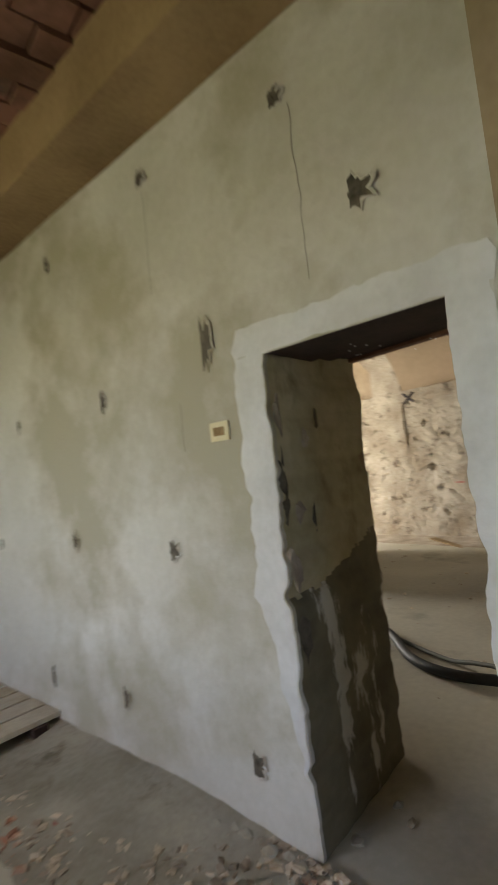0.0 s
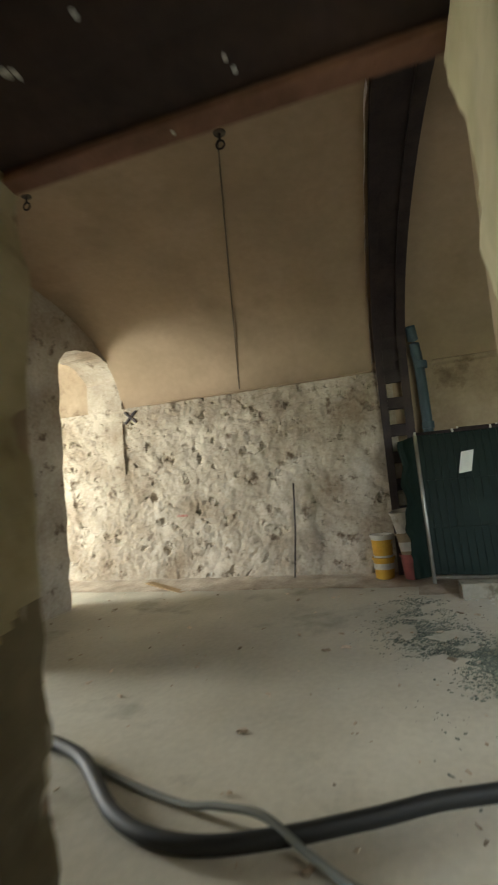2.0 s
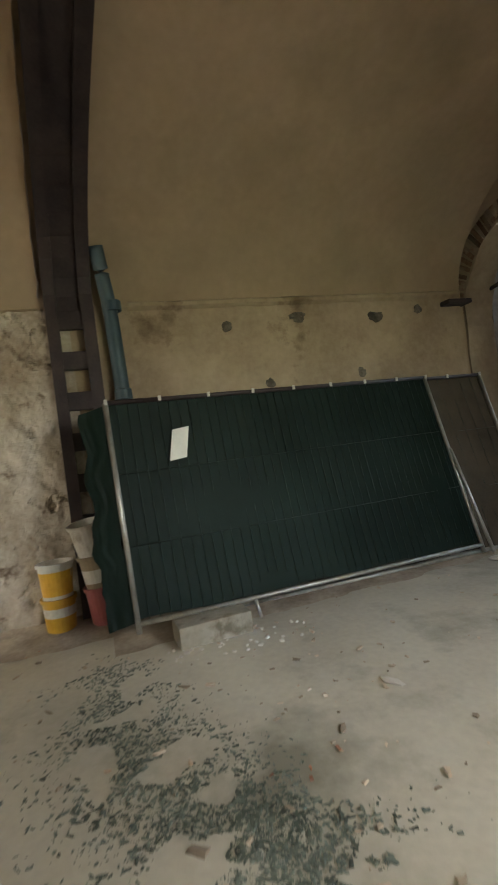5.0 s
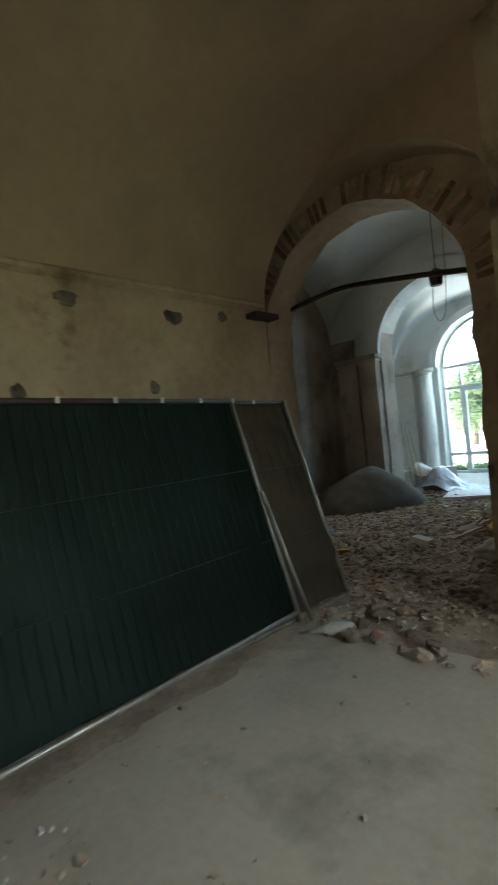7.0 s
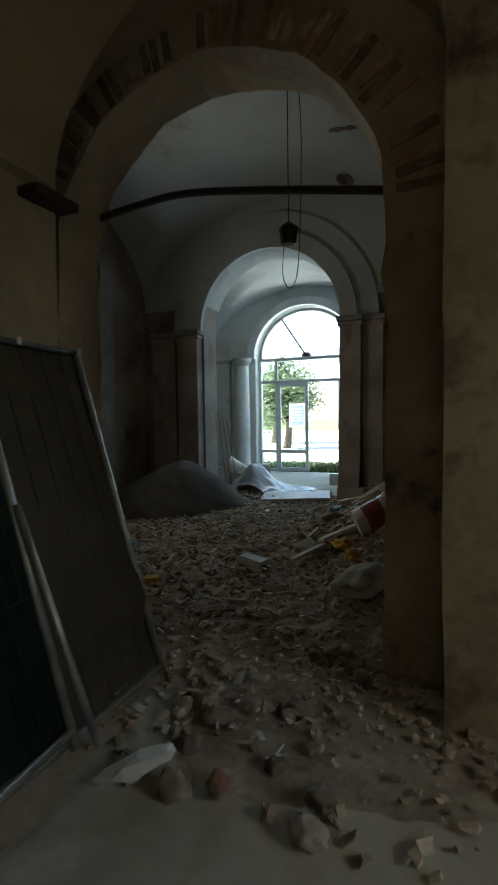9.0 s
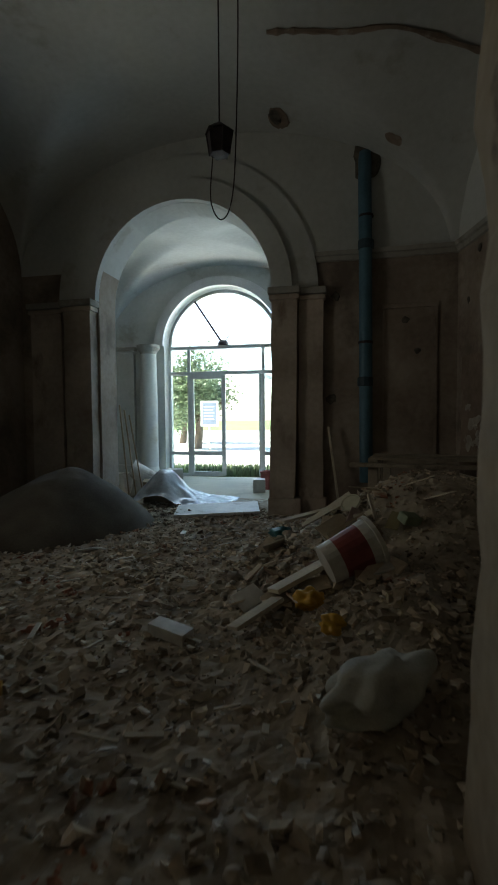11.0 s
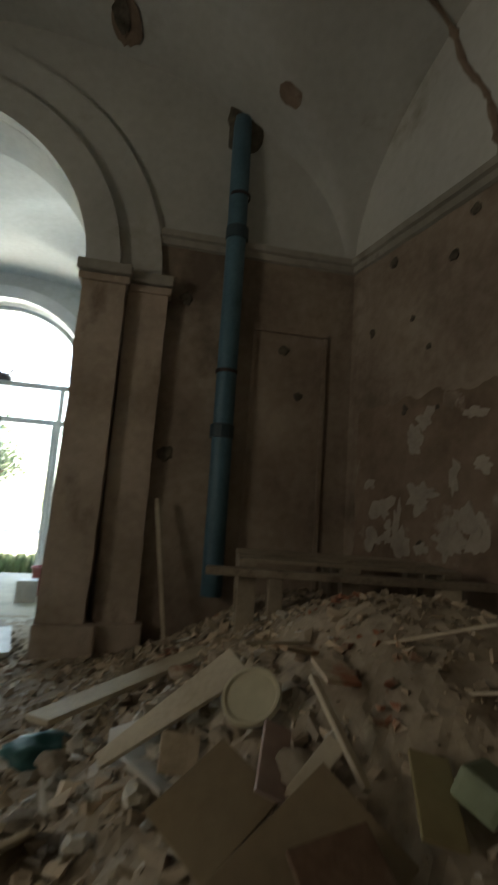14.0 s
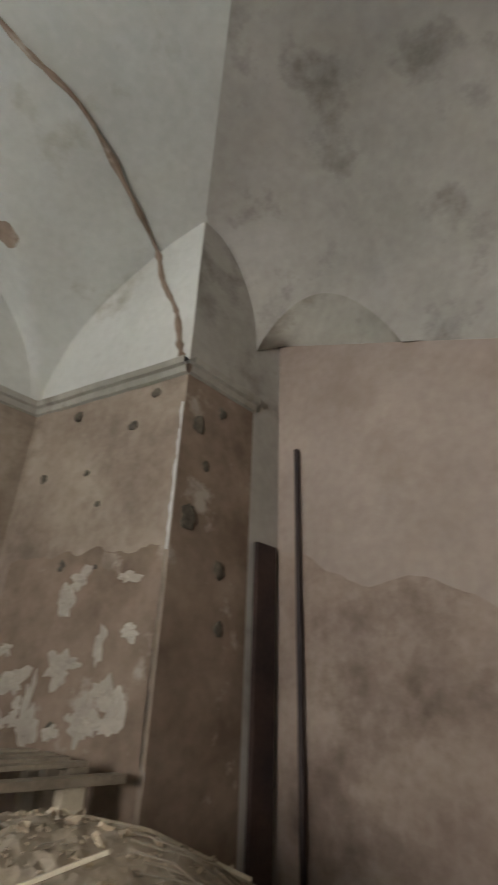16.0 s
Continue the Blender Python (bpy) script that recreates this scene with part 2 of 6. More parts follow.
M_REDDUST = surface("red_chalk", (0.34, 0.14, 0.11), (0.42, 0.26, 0.22), 14, 50, 0.9, 0.1)
M_SCAB = surface("pale_plaster_scab", (0.34, 0.30, 0.26), (0.48, 0.44, 0.38), 6, 30, 0.9, 0.3)
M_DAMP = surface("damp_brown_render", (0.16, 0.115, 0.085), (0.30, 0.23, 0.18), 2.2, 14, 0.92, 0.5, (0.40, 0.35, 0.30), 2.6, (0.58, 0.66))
M_SIGN = plain("grey_blue_sign_face", (0.24, 0.28, 0.36), 0.5)

M_GLASS = bpy.data.materials.new("window_glass")
M_GLASS.use_nodes = True
gp = M_GLASS.node_tree.nodes["Principled BSDF"]
gp.inputs["Base Color"].default_value = (0.90, 0.96, 0.94, 1)
gp.inputs["Roughness"].default_value = 0.02
gp.inputs["Transmission Weight"].default_value = 1.0
gp.inputs["IOR"].default_value = 1.02

# ---- building helpers ----


def obj(name, bm, material, parent=None, label="", smooth=False):
    me = bpy.data.meshes.new(name)
    bm.to_mesh(me)
    bm.free()
    me.materials.append(material)
    if smooth:
        me.shade_smooth()
    ob = new(name, me)
    if parent:
        ob.parent = parent
    if label:
        ob["label"] = label
    return ob


def part(name, bm, material, parent, label="", smooth=False):
    return obj(name, bm, material, parent, label, smooth)


def thing(name, m, label, category, group=""):
    """An empty at a thing's base, to which its parts belong."""
    e = new(name)
    e.matrix_world = m
    return tagged(e, label, category, group)


def structure(ob, label, category):
    return tagged(ob, label, category, kind="structure")


def box_into(bm, x0, x1, y0, y1, z0, z1, m=None):
    c = [Vector((x, y, z)) for z in (z0, z1) for y in (y0, y1) for x in (x0, x1)]
    v = [bm.verts.new(m @ p if m else p) for p in c]
    for q in ((0, 2, 3, 1), (4, 5, 7, 6), (0, 1, 5, 4), (2, 6, 7, 3), (0, 4, 6, 2), (1, 3, 7, 5)):
        bm.faces.new([v[i] for i in q])
    return v


def boxed(x0, x1, y0, y1, z0, z1, bevel=0.0, m=None):
    bm = bmesh.new()
    box_into(bm, x0, x1, y0, y1, z0, z1, m)
    if bevel:
        bmesh.ops.bevel(bm, geom=list(bm.edges), offset=bevel, segments=2, affect="EDGES", profile=0.6)
    return bm


def grid_bm(nu, nv, f):
    """A sheet of nu x nv quads; f(u, v) gives the place, u and v from 0 to 1."""
    bm = bmesh.new()
    vs = [[bm.verts.new(f(i / nu, j / nv)) for j in range(nv + 1)] for i in range(nu + 1)]
    for i in range(nu):
        for j in range(nv):
            bm.faces.new((vs[i][j], vs[i + 1][j], vs[i + 1][j + 1], vs[i][j + 1]))
    return bm


def tube_bm(points, r, sides=10, closed=False, radii=None):
    """A round tube swept along a line of points."""
    pts = [Vector(p) for p in points]
    bm = bmesh.new()
    rings = []
    up = Vector((0, 0, 1))
    for i, p in enumerate(pts):
        a, b = pts[max(i - 1, 0)], pts[min(i + 1, len(pts) - 1)]
        d = (b - a).normalized()
        s = d.cross(up if abs(d.z) < 0.95 else Vector((1, 0, 0))).normalized()
        t = s.cross(d)
        rr = radii[i] if radii else r
        rings.append([bm.verts.new(p + rr * (math.cos(2 * math.pi * k / sides) * s + math.sin(2 * math.pi * k / sides) * t)) for k in range(sides)])
    for a, b in zip(rings, rings[1:]):
        for k in range(sides):
            bm.faces.new((a[k], a[(k + 1) % sides], b[(k + 1) % sides], b[k]))
    if not closed:
        bm.faces.new(rings[0][::-1])
        bm.faces.new(rings[-1])
    return bm


def smooth_line(points, n=8):
    """A Catmull-Rom line through a few points."""
    p = [Vector(q) for q in points]
    p = [2 * p[0] - p[1]] + p + [2 * p[-1] - p[-2]]
    out = []
    for i in range(1, len(p) - 2):
        for k in range(n):
            t = k / n
            out.append(0.5 * (2 * p[i] + (p[i + 1] - p[i - 1]) * t + (2 * p[i - 1] - 5 * p[i] + 4 * p[i + 1] - p[i + 2]) * t * t
                              + (3 * p[i] - p[i - 1] - 3 * p[i + 1] + p[i + 2]) * t ** 3))
    return out + [p[-2]]


def lathe_bm(profile, sides=40, m=None):
    bm = bmesh.new()
    rings = [[bm.verts.new((m or Matrix()) @ Vector((r * math.cos(2 * math.pi * k / sides), r * math.sin(2 * math.pi * k / sides), z))) for k in range(sides)] for r, z in profile]
    for a, b in zip(rings, rings[1:]):
        for k in range(sides):
            bm.faces.new((a[k], a[(k + 1) % sides], b[(k + 1) % sides], b[k]))
    return bm


def lump_bm(rx, ry, rz, seed, jag=0.25, sub=2):
    bm = bmesh.new()
    bmesh.ops.create_icosphere(bm, subdivisions=sub, radius=1)
    o = Vector((seed * 3.1, seed * 1.7, seed * 0.9))
    for v in bm.verts:
        k = 1 + jag * noise.noise(v.co * 1.6 + o) * 2
        v.co = Vector((v.co.x * rx * k, v.co.y * ry * k, v.co.z * rz * k))
    return bm


def noisy(p, scale, amp, seed=0.0):
    return amp * noise.noise(Vector(p) * scale + Vector((seed, seed * 2, -seed)))


def fractal(p, scale, seed=0.0):
    return noise.fractal(Vector(p) * scale + Vector((seed, -seed, seed)), 0.9, 2.0, 4)


def arch_wall(name, axis, p0, p1, u0, u1, top, opening, material, label, rough=0.0, seed=0.0, z0=0.0, z1=0.0):
    """A thick wall across axis 'x' or 'y' between the planes p0 and p1, with one arched opening (ua, ub, spring, rise) over the sill z1."""
    ua, ub, zs, rise = opening
    c, a, n, k = (ua + ub) / 2, (ub - ua) / 2, 36, 16
    line = [(ua, z1 + (zs - z1) * i / k, -1, 0) for i in range(k)]
    line += [(c - a * math.cos(math.pi * i / n), zs + rise * math.sin(math.pi * i / n), -math.cos(math.pi * i / n), math.sin(math.pi * i / n)) for i in range(n + 1)]
    line += [(ub, zs - (zs - z1) * i / k, 1, 0) for i in range(1, k + 1)]
    bm = bmesh.new()

    def at(u, p, z):
        return Vector((p, u, z) if axis == "x" else (u, p, z))

    def height(u):
        return top(u) if callable(top) else top

    sheets = []
    for p in (p0, p1):
        edge = []
        for u, z, du, dz in line:
            e = rough * fractal(at(u, p, z), 3.0, seed)
            edge.append(bm.verts.new(at(u + e * du, p, z + e * dz)))
        sheets.append(edge)
        side = 0.25
        for lo, hi, idx in ((u0, ua - side, list(range(k + 1))), (u1, ub + side, list(range(k + n, len(line))))):
            col = [bm.verts.new(at(hi, p, line[i][1])) for i in idx]
            for i in range(len(idx) - 1):
                bm.faces.new((col[i], edge[idx[i]], edge[idx[i + 1]], col[i + 1]))
            sp = col[-1] if idx[0] == 0 else col[0]
            bm.faces.new((sp, edge[idx[-1] if idx[0] == 0 else idx[0]], bm.verts.new(at(line[idx[0]][0], p, height(ua if idx[0] == 0 else ub))), bm.verts.new(at(hi, p, height(hi)))))
            m = 12
            for i in range(m):
                x, y = lo + (hi - lo) * i / m, lo + (hi - lo) * (i + 1) / m
                bm.faces.new([bm.verts.new(at(*q)) for q in ((x, p, z0), (y, p, z0), (y, p, height(y)), (x, p, height(x)))])
            if z1 > z0:
                bm.faces.new([bm.verts.new(at(*q)) for q in ((hi, p, z0), (c, p, z0), (c, p, z1), (hi, p, z1))])
        for i in range(k, k + n):
            bm.faces.new((edge[i], edge[i + 1], bm.verts.new(at(line[i + 1][0], p, height(line[i + 1][0]))), bm.verts.new(at(line[i][0], p, height(line[i][0])))))
    steps = 5
    for i in range(len(line) - 1):
        prev = (sheets[0][i], sheets[0][i + 1])
        for s in range(1, steps + 1):
            cur = (sheets[1][i], sheets[1][i + 1]) if s == steps else tuple(bm.verts.new(sheets[0][j].co.lerp(sheets[1][j].co, s / steps)) for j in (i, i + 1))
            bm.faces.new((prev[0], cur[0], cur[1], prev[1]))
            prev = cur
    if z1 > z0:
        bm.faces.new([bm.verts.new(at(*q)) for q in ((ua, p0, z1), (ub, p0, z1), (ub, p1, z1), (ua, p1, z1))])
    bmesh.ops.remove_doubles(bm, verts=list(bm.verts), dist=0.0004)
    bmesh.ops.recalc_face_normals(bm, faces=list(bm.faces))
    return structure(obj(name, bm, material), label, "wall")

# ---- the large structure ----
W2X, W1B, W1A = 1.78, 7.83, 8.65          # gallery wall, both faces of the doorway wall
SPRING, RISE = 2.78, 1.46                 # gallery barrel vault
GC, GH = (W2X + W1B) / 2, (W1B - W2X) / 2
END, SOUTH = 3.12, -5.35                  # cross walls that close the gallery
HX0, HX1, HY0, HY1 = -1.62, 4.47, 3.85, 9.05   # vaulted hall
HS, HR = 3.50, 1.72                       # springing and rise of the hall's vault
AS = 3.06                                 # springing of the round arch and its pilasters
NEX, RCX, RCY = 4.58, 4.97, 7.45          # the askew east wall: its far corner and the corner of the recess
SKEW = math.atan2(RCX - NEX, HY1 - RCY)
BX0, BX1, BY0, BY1 = -2.35, 3.1, 9.55, 13.2    # bay before the glazed door
BS, BR = 3.02, 1.75


def face_a(y):
    """The doorway wall's face in the entrance room runs slightly askew."""
    return W1A + 0.16 * (-1.63 - y)


def vault_z(x):
    u = max(-1.0, min(1.0, (x - GC) / GH))
    return SPRING + RISE * math.sqrt(max(0.0, 1 - u * u))


def groin_z(x, y, x0, x1, y0, y1, s, r):
    u = max(-1.0, min(1.0, (2 * x - x0 - x1) / (x1 - x0)))
    v = max(-1.0, min(1.0, (2 * y - y0 - y1) / (y1 - y0)))
    return s + r * max(math.sqrt(max(0, 1 - u * u)), math.sqrt(max(0, 1 - v * v)))


def bump_ground(x, y):
    """Height of the dirt and rubble over the slab."""
    edge = max(0.0, min(1.0, (y - 2.3 + 0.35 * math.sin(x * 2.3)) / 1.2)) * max(0.0, min(1.0, (10.2 - y) / 1.2))
    if x > 5.2 and y < 3.6:
        return -0.06
    h = edge * (0.035 + 0.03 * fractal((x, y, 0), 1.4, 3))
    h += 0.83 * math.exp(-((x - 3.9) / (1.0 if x < 3.9 else 1.5)) ** 2 - ((y - 6.7) / 1.2) ** 2)
    h += 0.50 * math.exp(-((x - 4.0) / 0.85) ** 2 - ((y - 8.45) / 0.8) ** 2)
    h += 0.26 * math.exp(-((x - 3.55) / 0.5) ** 2 - ((y - 4.9) / 0.6) ** 2)
    return h


bm = grid_bm(120, 140, lambda u, v: Vector((-3.0 + 16.2 * u, -11.0 + 24.4 * v, 0.006 * fractal((-3 + 16.2 * u, -11 + 24.4 * v, 0), 0.8))))
structure(obj("floor", bm, M_FLOOR, smooth=True), "dusty stained grey concrete floor strewn with chips", "floor")

bm = grid_bm(260, 260, lambda u, v: Vector((-1.6 + 8.1 * u, 2.2 + 8.2 * v, -0.022 + 0.020 * max(0.0, min(1.0, (v - 0.02) * 14)) + bump_ground(-1.6 + 8.1 * u, 2.2 + 8.2 * v)
                                            + (0.022 * min(1.0, 0.15 + 5 * v) * fractal((u * 8.1, v * 8.2, 0), 9, 5) if v > 0.05 else 0))))
structure(obj("ground_rubble", bm, M_DIRT, smooth=False), "brown dirt and crushed rubble heaped over the floor", "ground")

# the doorway wall, with a ragged opening
DY0, DY1, DZ = -1.63, -0.875, 2.085


def jamb_left(z):
    e = 0.075 * max(0, fractal((0, 0, z), 3.4, 8.0)) * (1 if z < 1.62 else 0.15)
    return DY0 - e + 0.012 * fractal((0, 1, z), 9, 2)


def jamb_right(z):
    e = 0.032 * max(0, fractal((0, 0, z), 3.0, 4.5)) * (1 if z < 1.75 else 0.1)
    return DY1 + e + 0.012 * fractal((0, 2, z), 9, 6)


bm = bmesh.new()
NZ = 140
for k in range(NZ):
    za, zb = DZ * k / NZ, DZ * (k + 1) / NZ
    for lo, edge in ((-7.0, jamb_left), (0.6, jamb_right)):
        mid = (lo + edge(1.0)) / 2
        for p, q in ((lo, mid), (mid, None)):
            ya, yb = (q, q) if q is not None else (edge(za), edge(zb))
            bm.faces.new([bm.verts.new(c) for c in ((face_a(p), p, za), (face_a(ya), ya, za), (face_a(yb), yb, zb), (face_a(p), p, zb))])
for p, q in ((-7.0, -3.0), (-3.0, DY0), (DY0, DY1), (DY1, 0.6)):
    bm.faces.new([bm.verts.new(c) for c in ((face_a(p), p, DZ), (face_a(q), q, DZ), (face_a(q), q, 4.2), (face_a(p), p, 4.2))])
for edge, back, seed in ((jamb_left, -1.79, 1.0), (jamb_right, -0.86, 5.0)):
    NX = 40
    for k in range(NZ):
        for i in range(NX):
            q = []
            for ii, kk in ((i, k), (i + 1, k), (i + 1, k + 1), (i, k + 1)):
                t, z = ii / NX, (DZ + 0.065 * ii / NX) * kk / NZ
                y = edge(z) * (1 - t) + (back + 0.03 * fractal((3, 1, z), 4, seed)) * t
                x = face_a(edge(z)) * (1 - t) + W1B * t
                bulge = 0.018 * fractal((x, 0, z), 3.5, seed) * math.sin(math.pi * t)
                q.append(bm.verts.new((x, y + bulge, z)))
            bm.faces.new(q)
bmesh.ops.remove_doubles(bm, verts=list(bm.verts), dist=0.0005)
wall_door = structure(obj("wall_doorway", bm, M_PLASTER), "thick stained whitewashed wall with chipped anchor holes", "wall")
wall_door.data.materials.append(M_JAMB)
wall_door.data.materials.append(M_JAMBLOW)
for poly in wall_door.data.polygons:
    c = poly.center
    if DY0 - 0.2 < c.y < DY1 + 0.1 and c.z < 2.16 and c.x < face_a(c.y) - 0.012:
        poly.material_index = 2 if c.z < 1.02 + 0.25 * (8.6 - c.x) + 0.05 * fractal((c.x, 0, 0), 4) else 1
        poly.use_smooth = True

# sooty planks over the opening
lintel = thing("door_lintel", pose(8.2, -1.3, DZ), "sooty black wooden lintel planks over the doorway", "lintel")
for k, (xa, xb) in enumerate(((8.27, 8.535), (8.06, 8.26), (7.84, 8.05))):
    bm = boxed(xa - 8.2, xb - 8.2, -0.50, 0.44, 0.004 + 0.028 * k, 0.16 + 0.028 * k, 0.008)
    for v in bm.verts:
        if k == 0 and v.co.x > 0.2:      # the front plank follows the askew wall face
            v.co.x += face_a(v.co.y - 1.3) - 0.008 - 8.535
    part("plank", bm, M_DARKWOOD, lintel)

part("edge_brick_course", boxed(-0.366, -0.31, -0.50, 0.44, 0.040, 0.058, 0.004), M_CEILBRICK, lintel, "reddish brick edge of the lintel")
rng = random.Random(61)
for k in range(11):
    fl = part("lime_fleck", lump_bm(0.004 + 0.008 * rng.random(), 0.004 + 0.004 * rng.random(), 0.002, k + 2, 0.3, 1), M_BAND, lintel, "pale lime fleck")
    fl.location = (-0.3 + 0.55 * rng.random(), -0.30 + 0.62 * rng.random(), 0.004)

# white plaster band round the doorway
band = thing("doorway_band", pose(0, 0, 0), "fresh white plaster band around the chipped doorway", "trim")
band["kind"] = "structure"


def band_strip(f0, f1, za, zb, n):
    def f(u, v):
        z = za + (zb - za) * v
        y = f0(z) * (1 - u) + f1(z) * u
        return Vector((face_a(y) + 0.006, y, z))
    return grid_bm(3, n, f)


part("band_side", band_strip(lambda z: jamb_left(z) - 0.004 - max(0.004, (0.15 + 0.05 * fractal((0, 5, z), 2.5)) * min(1.0, (z - 0.3) / 0.6)), lambda z: jamb_left(z) - 0.004, 0.32, DZ + 0.01, 90), M_BAND, band)
part("band_side", band_strip(lambda z: jamb_right(z) + 0.004, lambda z: DY1 + 0.15 + 0.05 * fractal((0, 7, z), 2.5), 0.0, DZ + 0.01, 90), M_BAND, band)
part("band_head", grid_bm(60, 3, lambda u, v: (lambda y: Vector((face_a(y) + 0.006, y, DZ + 0.006 + 0.012 * fractal((u * 9, 0, 0), 1) * (1 - v) + (0.13 + 0.03 * fractal((u * 5, 3, 0), 1)) * v)))(DY0 - 0.155 - 0.02 * math.sin(5 * v) + (DY1 - DY0 + 0.31 + 0.03 * math.sin(4 * v)) * u)), M_BAND, band)

# gallery side of that wall, with a window opening further on
arch_wall("wall_gallery_window", "x", W1B, 8.5, -0.86, 3.6, 4.4, (0.95, 2.45, 2.6, 0.25), M_RENDER, "rendered wall with a window opening", z1=1.0)
bm = boxed(W1B, 8.4, -5.6, -1.8, 0, 3.2)
structure(obj("wall_gallery_south", bm, M_RENDER), "rendered wall beside the doorway", "wall")
bm = boxed(W1B, 8.3, -1.9, -0.8, 2.16, 3.2)
structure(obj("wall_gallery_over", bm, M_RENDER), "rendered wall above the doorway", "wall")

# gallery wall: a rough stone stretch and a rendered stretch, with the plaster vault over them


def stone_face(y, z):
    d = noise.voronoi(Vector((0.0, y * 4.2, z * 5.0)))[0]
    return W2X + 0.02 + 0.022 * min(0.5, d[1] - d[0]) + 0.014 * fractal((1, y, z), 7.0, 2) - 0.10 * max(0.0, fractal((5, y, z), 5.0, 12) - 0.42) + 0.02 * fractal((2, y, z), 1.2, 9)


bm = grid_bm(460, 170, lambda u, v: Vector((stone_face(-8.2 + 7.05 * u, 2.77 * v), -8.2 + 7.05 * u, 2.77 * v)))
structure(obj("wall_stone", bm, M_STONE), "rough rubble stone wall with patchy lime render", "wall")
bm = grid_bm(160, 60, lambda u, v: Vector((W2X + 0.012 * fractal((0, u * 4.6, v * 2.8), 1.8, 4) + 0.006 * fractal((0, u * 4.6, v * 2.8), 7, 4), -1.2 + 4.33 * u, 2.79 * v)))
structure(obj("wall_fence_side", bm, M_RENDER, smooth=True), "stained brown rendered wall with putlog holes", "wall")
structure(obj("wall_core", boxed(1.2, 1.66, -11, END + 0.02, 0, 5.2), M_RENDER), "masonry core of the gallery wall", "wall")
bm = grid_bm(140, 48, lambda u, v: (lambda x, y: Vector((x, y, vault_z(x) + 0.010 * fractal((x, y, 0), 0.9, 6))))(
    GC - GH * math.cos(math.pi * v), SOUTH - 0.02 + (END - SOUTH + 0.04) * u))
structure(obj("ceiling_gallery", bm, M_VAULT, smooth=True), "ochre plastered barrel vault", "ceiling")
part_ledge = grid_bm(60, 3, lambda u, v: Vector((W2X + (0.0, 0.045, 0.05, 0.0)[round(3 * v)], -0.62 + 3.7 * u, 2.73 + 0.09 * v + 0.006 * fractal((u * 4, 0, 0), 3))))
structure(obj("trim_ledge", part_ledge, M_RENDER), "crumbling plaster ledge where the vault springs", "trim")
part_ledge = grid_bm(60, 3, lambda u, v: Vector((W2X + (0.0, 0.075, 0.08, 0.0)[round(3 * v)], -4.85 + 3.45 * u, 2.755 + 0.03 * v)))
structure(obj("trim_stone_ledge", part_ledge, M_VAULT), "plaster edge above the rough stone", "trim")


def vault_top(x):
    return vault_z(x) + 0.12


arch_wall("wall_south", "y", SOUTH, SOUTH - 0.65, 1.5, 4.4, 4.6, (1.80, 3.3, 3.2, 0.32), M_STONE, "dark stone cross wall with an arched passage", 0.05, 2.0)
arch_wall("wall_south_door", "y", SOUTH, SOUTH - 0.65, 4.39, 7.9, 4.6, (5.3, 6.7, 2.2, 0.35), M_STONE, "dark stone cross wall with a second passage", 0.04, 6.0)
end_outer = arch_wall("wall_end_outer", "y", END, END + 0.34, 0.9, 7.9, 4.6, (1.46, 3.92, 3.12, 0.62), M_VAULT, "plastered end wall with a wide shallow arch", 0.015, 3.0)
end_outer.data.materials.append(M_PIERPLASTER)
for poly in end_outer.data.polygons:
    if poly.center.x > 3.87 and poly.center.z < 3.9:
        poly.material_index = 1
arch_wall("wall_end_inner", "y", END + 0.33, HY0, -1.7, 7.6, 5.3, (1.49, 3.63, 2.45, 1.09), M_PIER, "thick ragged brick wall with a broken arch", 0.035, 5.0)

# hall walls and groin vault
def hall_vault(x, y):
    return groin_z(min(x, HX1), y, HX0, HX1, HY0, HY1, HS, HR) + 0.006 * fractal((x, y, 0), 1.2, 3)


def groin_edge(y):
    """Where the pale vault meets the web over the recess, whose shade is in its grey."""
    return RCX - 0.79 * (RCY - y)


NV, NU, NW = 84, 80, 40
bm = bmesh.new()
rows = []
for j in range(NV + 1):
    y = (HY0 + HY1) / 2 - (HY1 - HY0) / 2 * math.cos(math.pi * j / NV)
    xe = max(2.2, groin_edge(y)) if y < RCY else RCX + 0.1
    xs = [HX0 + (xe - HX0) * (0.5 - 0.5 * math.cos(math.pi * i / NU)) for i in range(NU + 1)] + [xe + (6.4 - xe) * (i + 1) / NW for i in range(NW)]
    rows.append([bm.verts.new((x, y, hall_vault(x, y))) for x in xs])
for a, b in zip(rows, rows[1:]):
    for i in range(NU + NW):
        fc = bm.faces.new((a[i], a[i + 1], b[i + 1], b[i]))
        # past the groin edge the darker limewash carries the difference in light
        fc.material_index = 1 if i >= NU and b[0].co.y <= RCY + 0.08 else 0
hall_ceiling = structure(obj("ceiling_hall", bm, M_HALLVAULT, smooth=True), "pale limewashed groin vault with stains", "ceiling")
hall_ceiling.data.materials.append(M_SHADELIME)


def lunette_wall(name, axis, p0, p1, u0, u1, opening, low, high, zs, label, rough=0.0, z1=0.0):
    """An arched wall in two tones: bare plaster up to the height zs, limewash above it."""
    w = arch_wall(name, axis, p0, p1, u0, u1, 5.3, opening, low, label, rough, 4.0, z1=z1)
    b = bmesh.new()
    b.from_mesh(w.data)
    bmesh.ops.bisect_plane(b, geom=list(b.verts) + list(b.edges) + list(b.faces), plane_co=(0, 0, zs), plane_no=(0, 0, 1))
    b.to_mesh(w.data)
    b.free()
    w.data.materials.append(high)
    for poly in w.data.polygons:
        if poly.center.z > zs:
            poly.material_index = 1
    return w


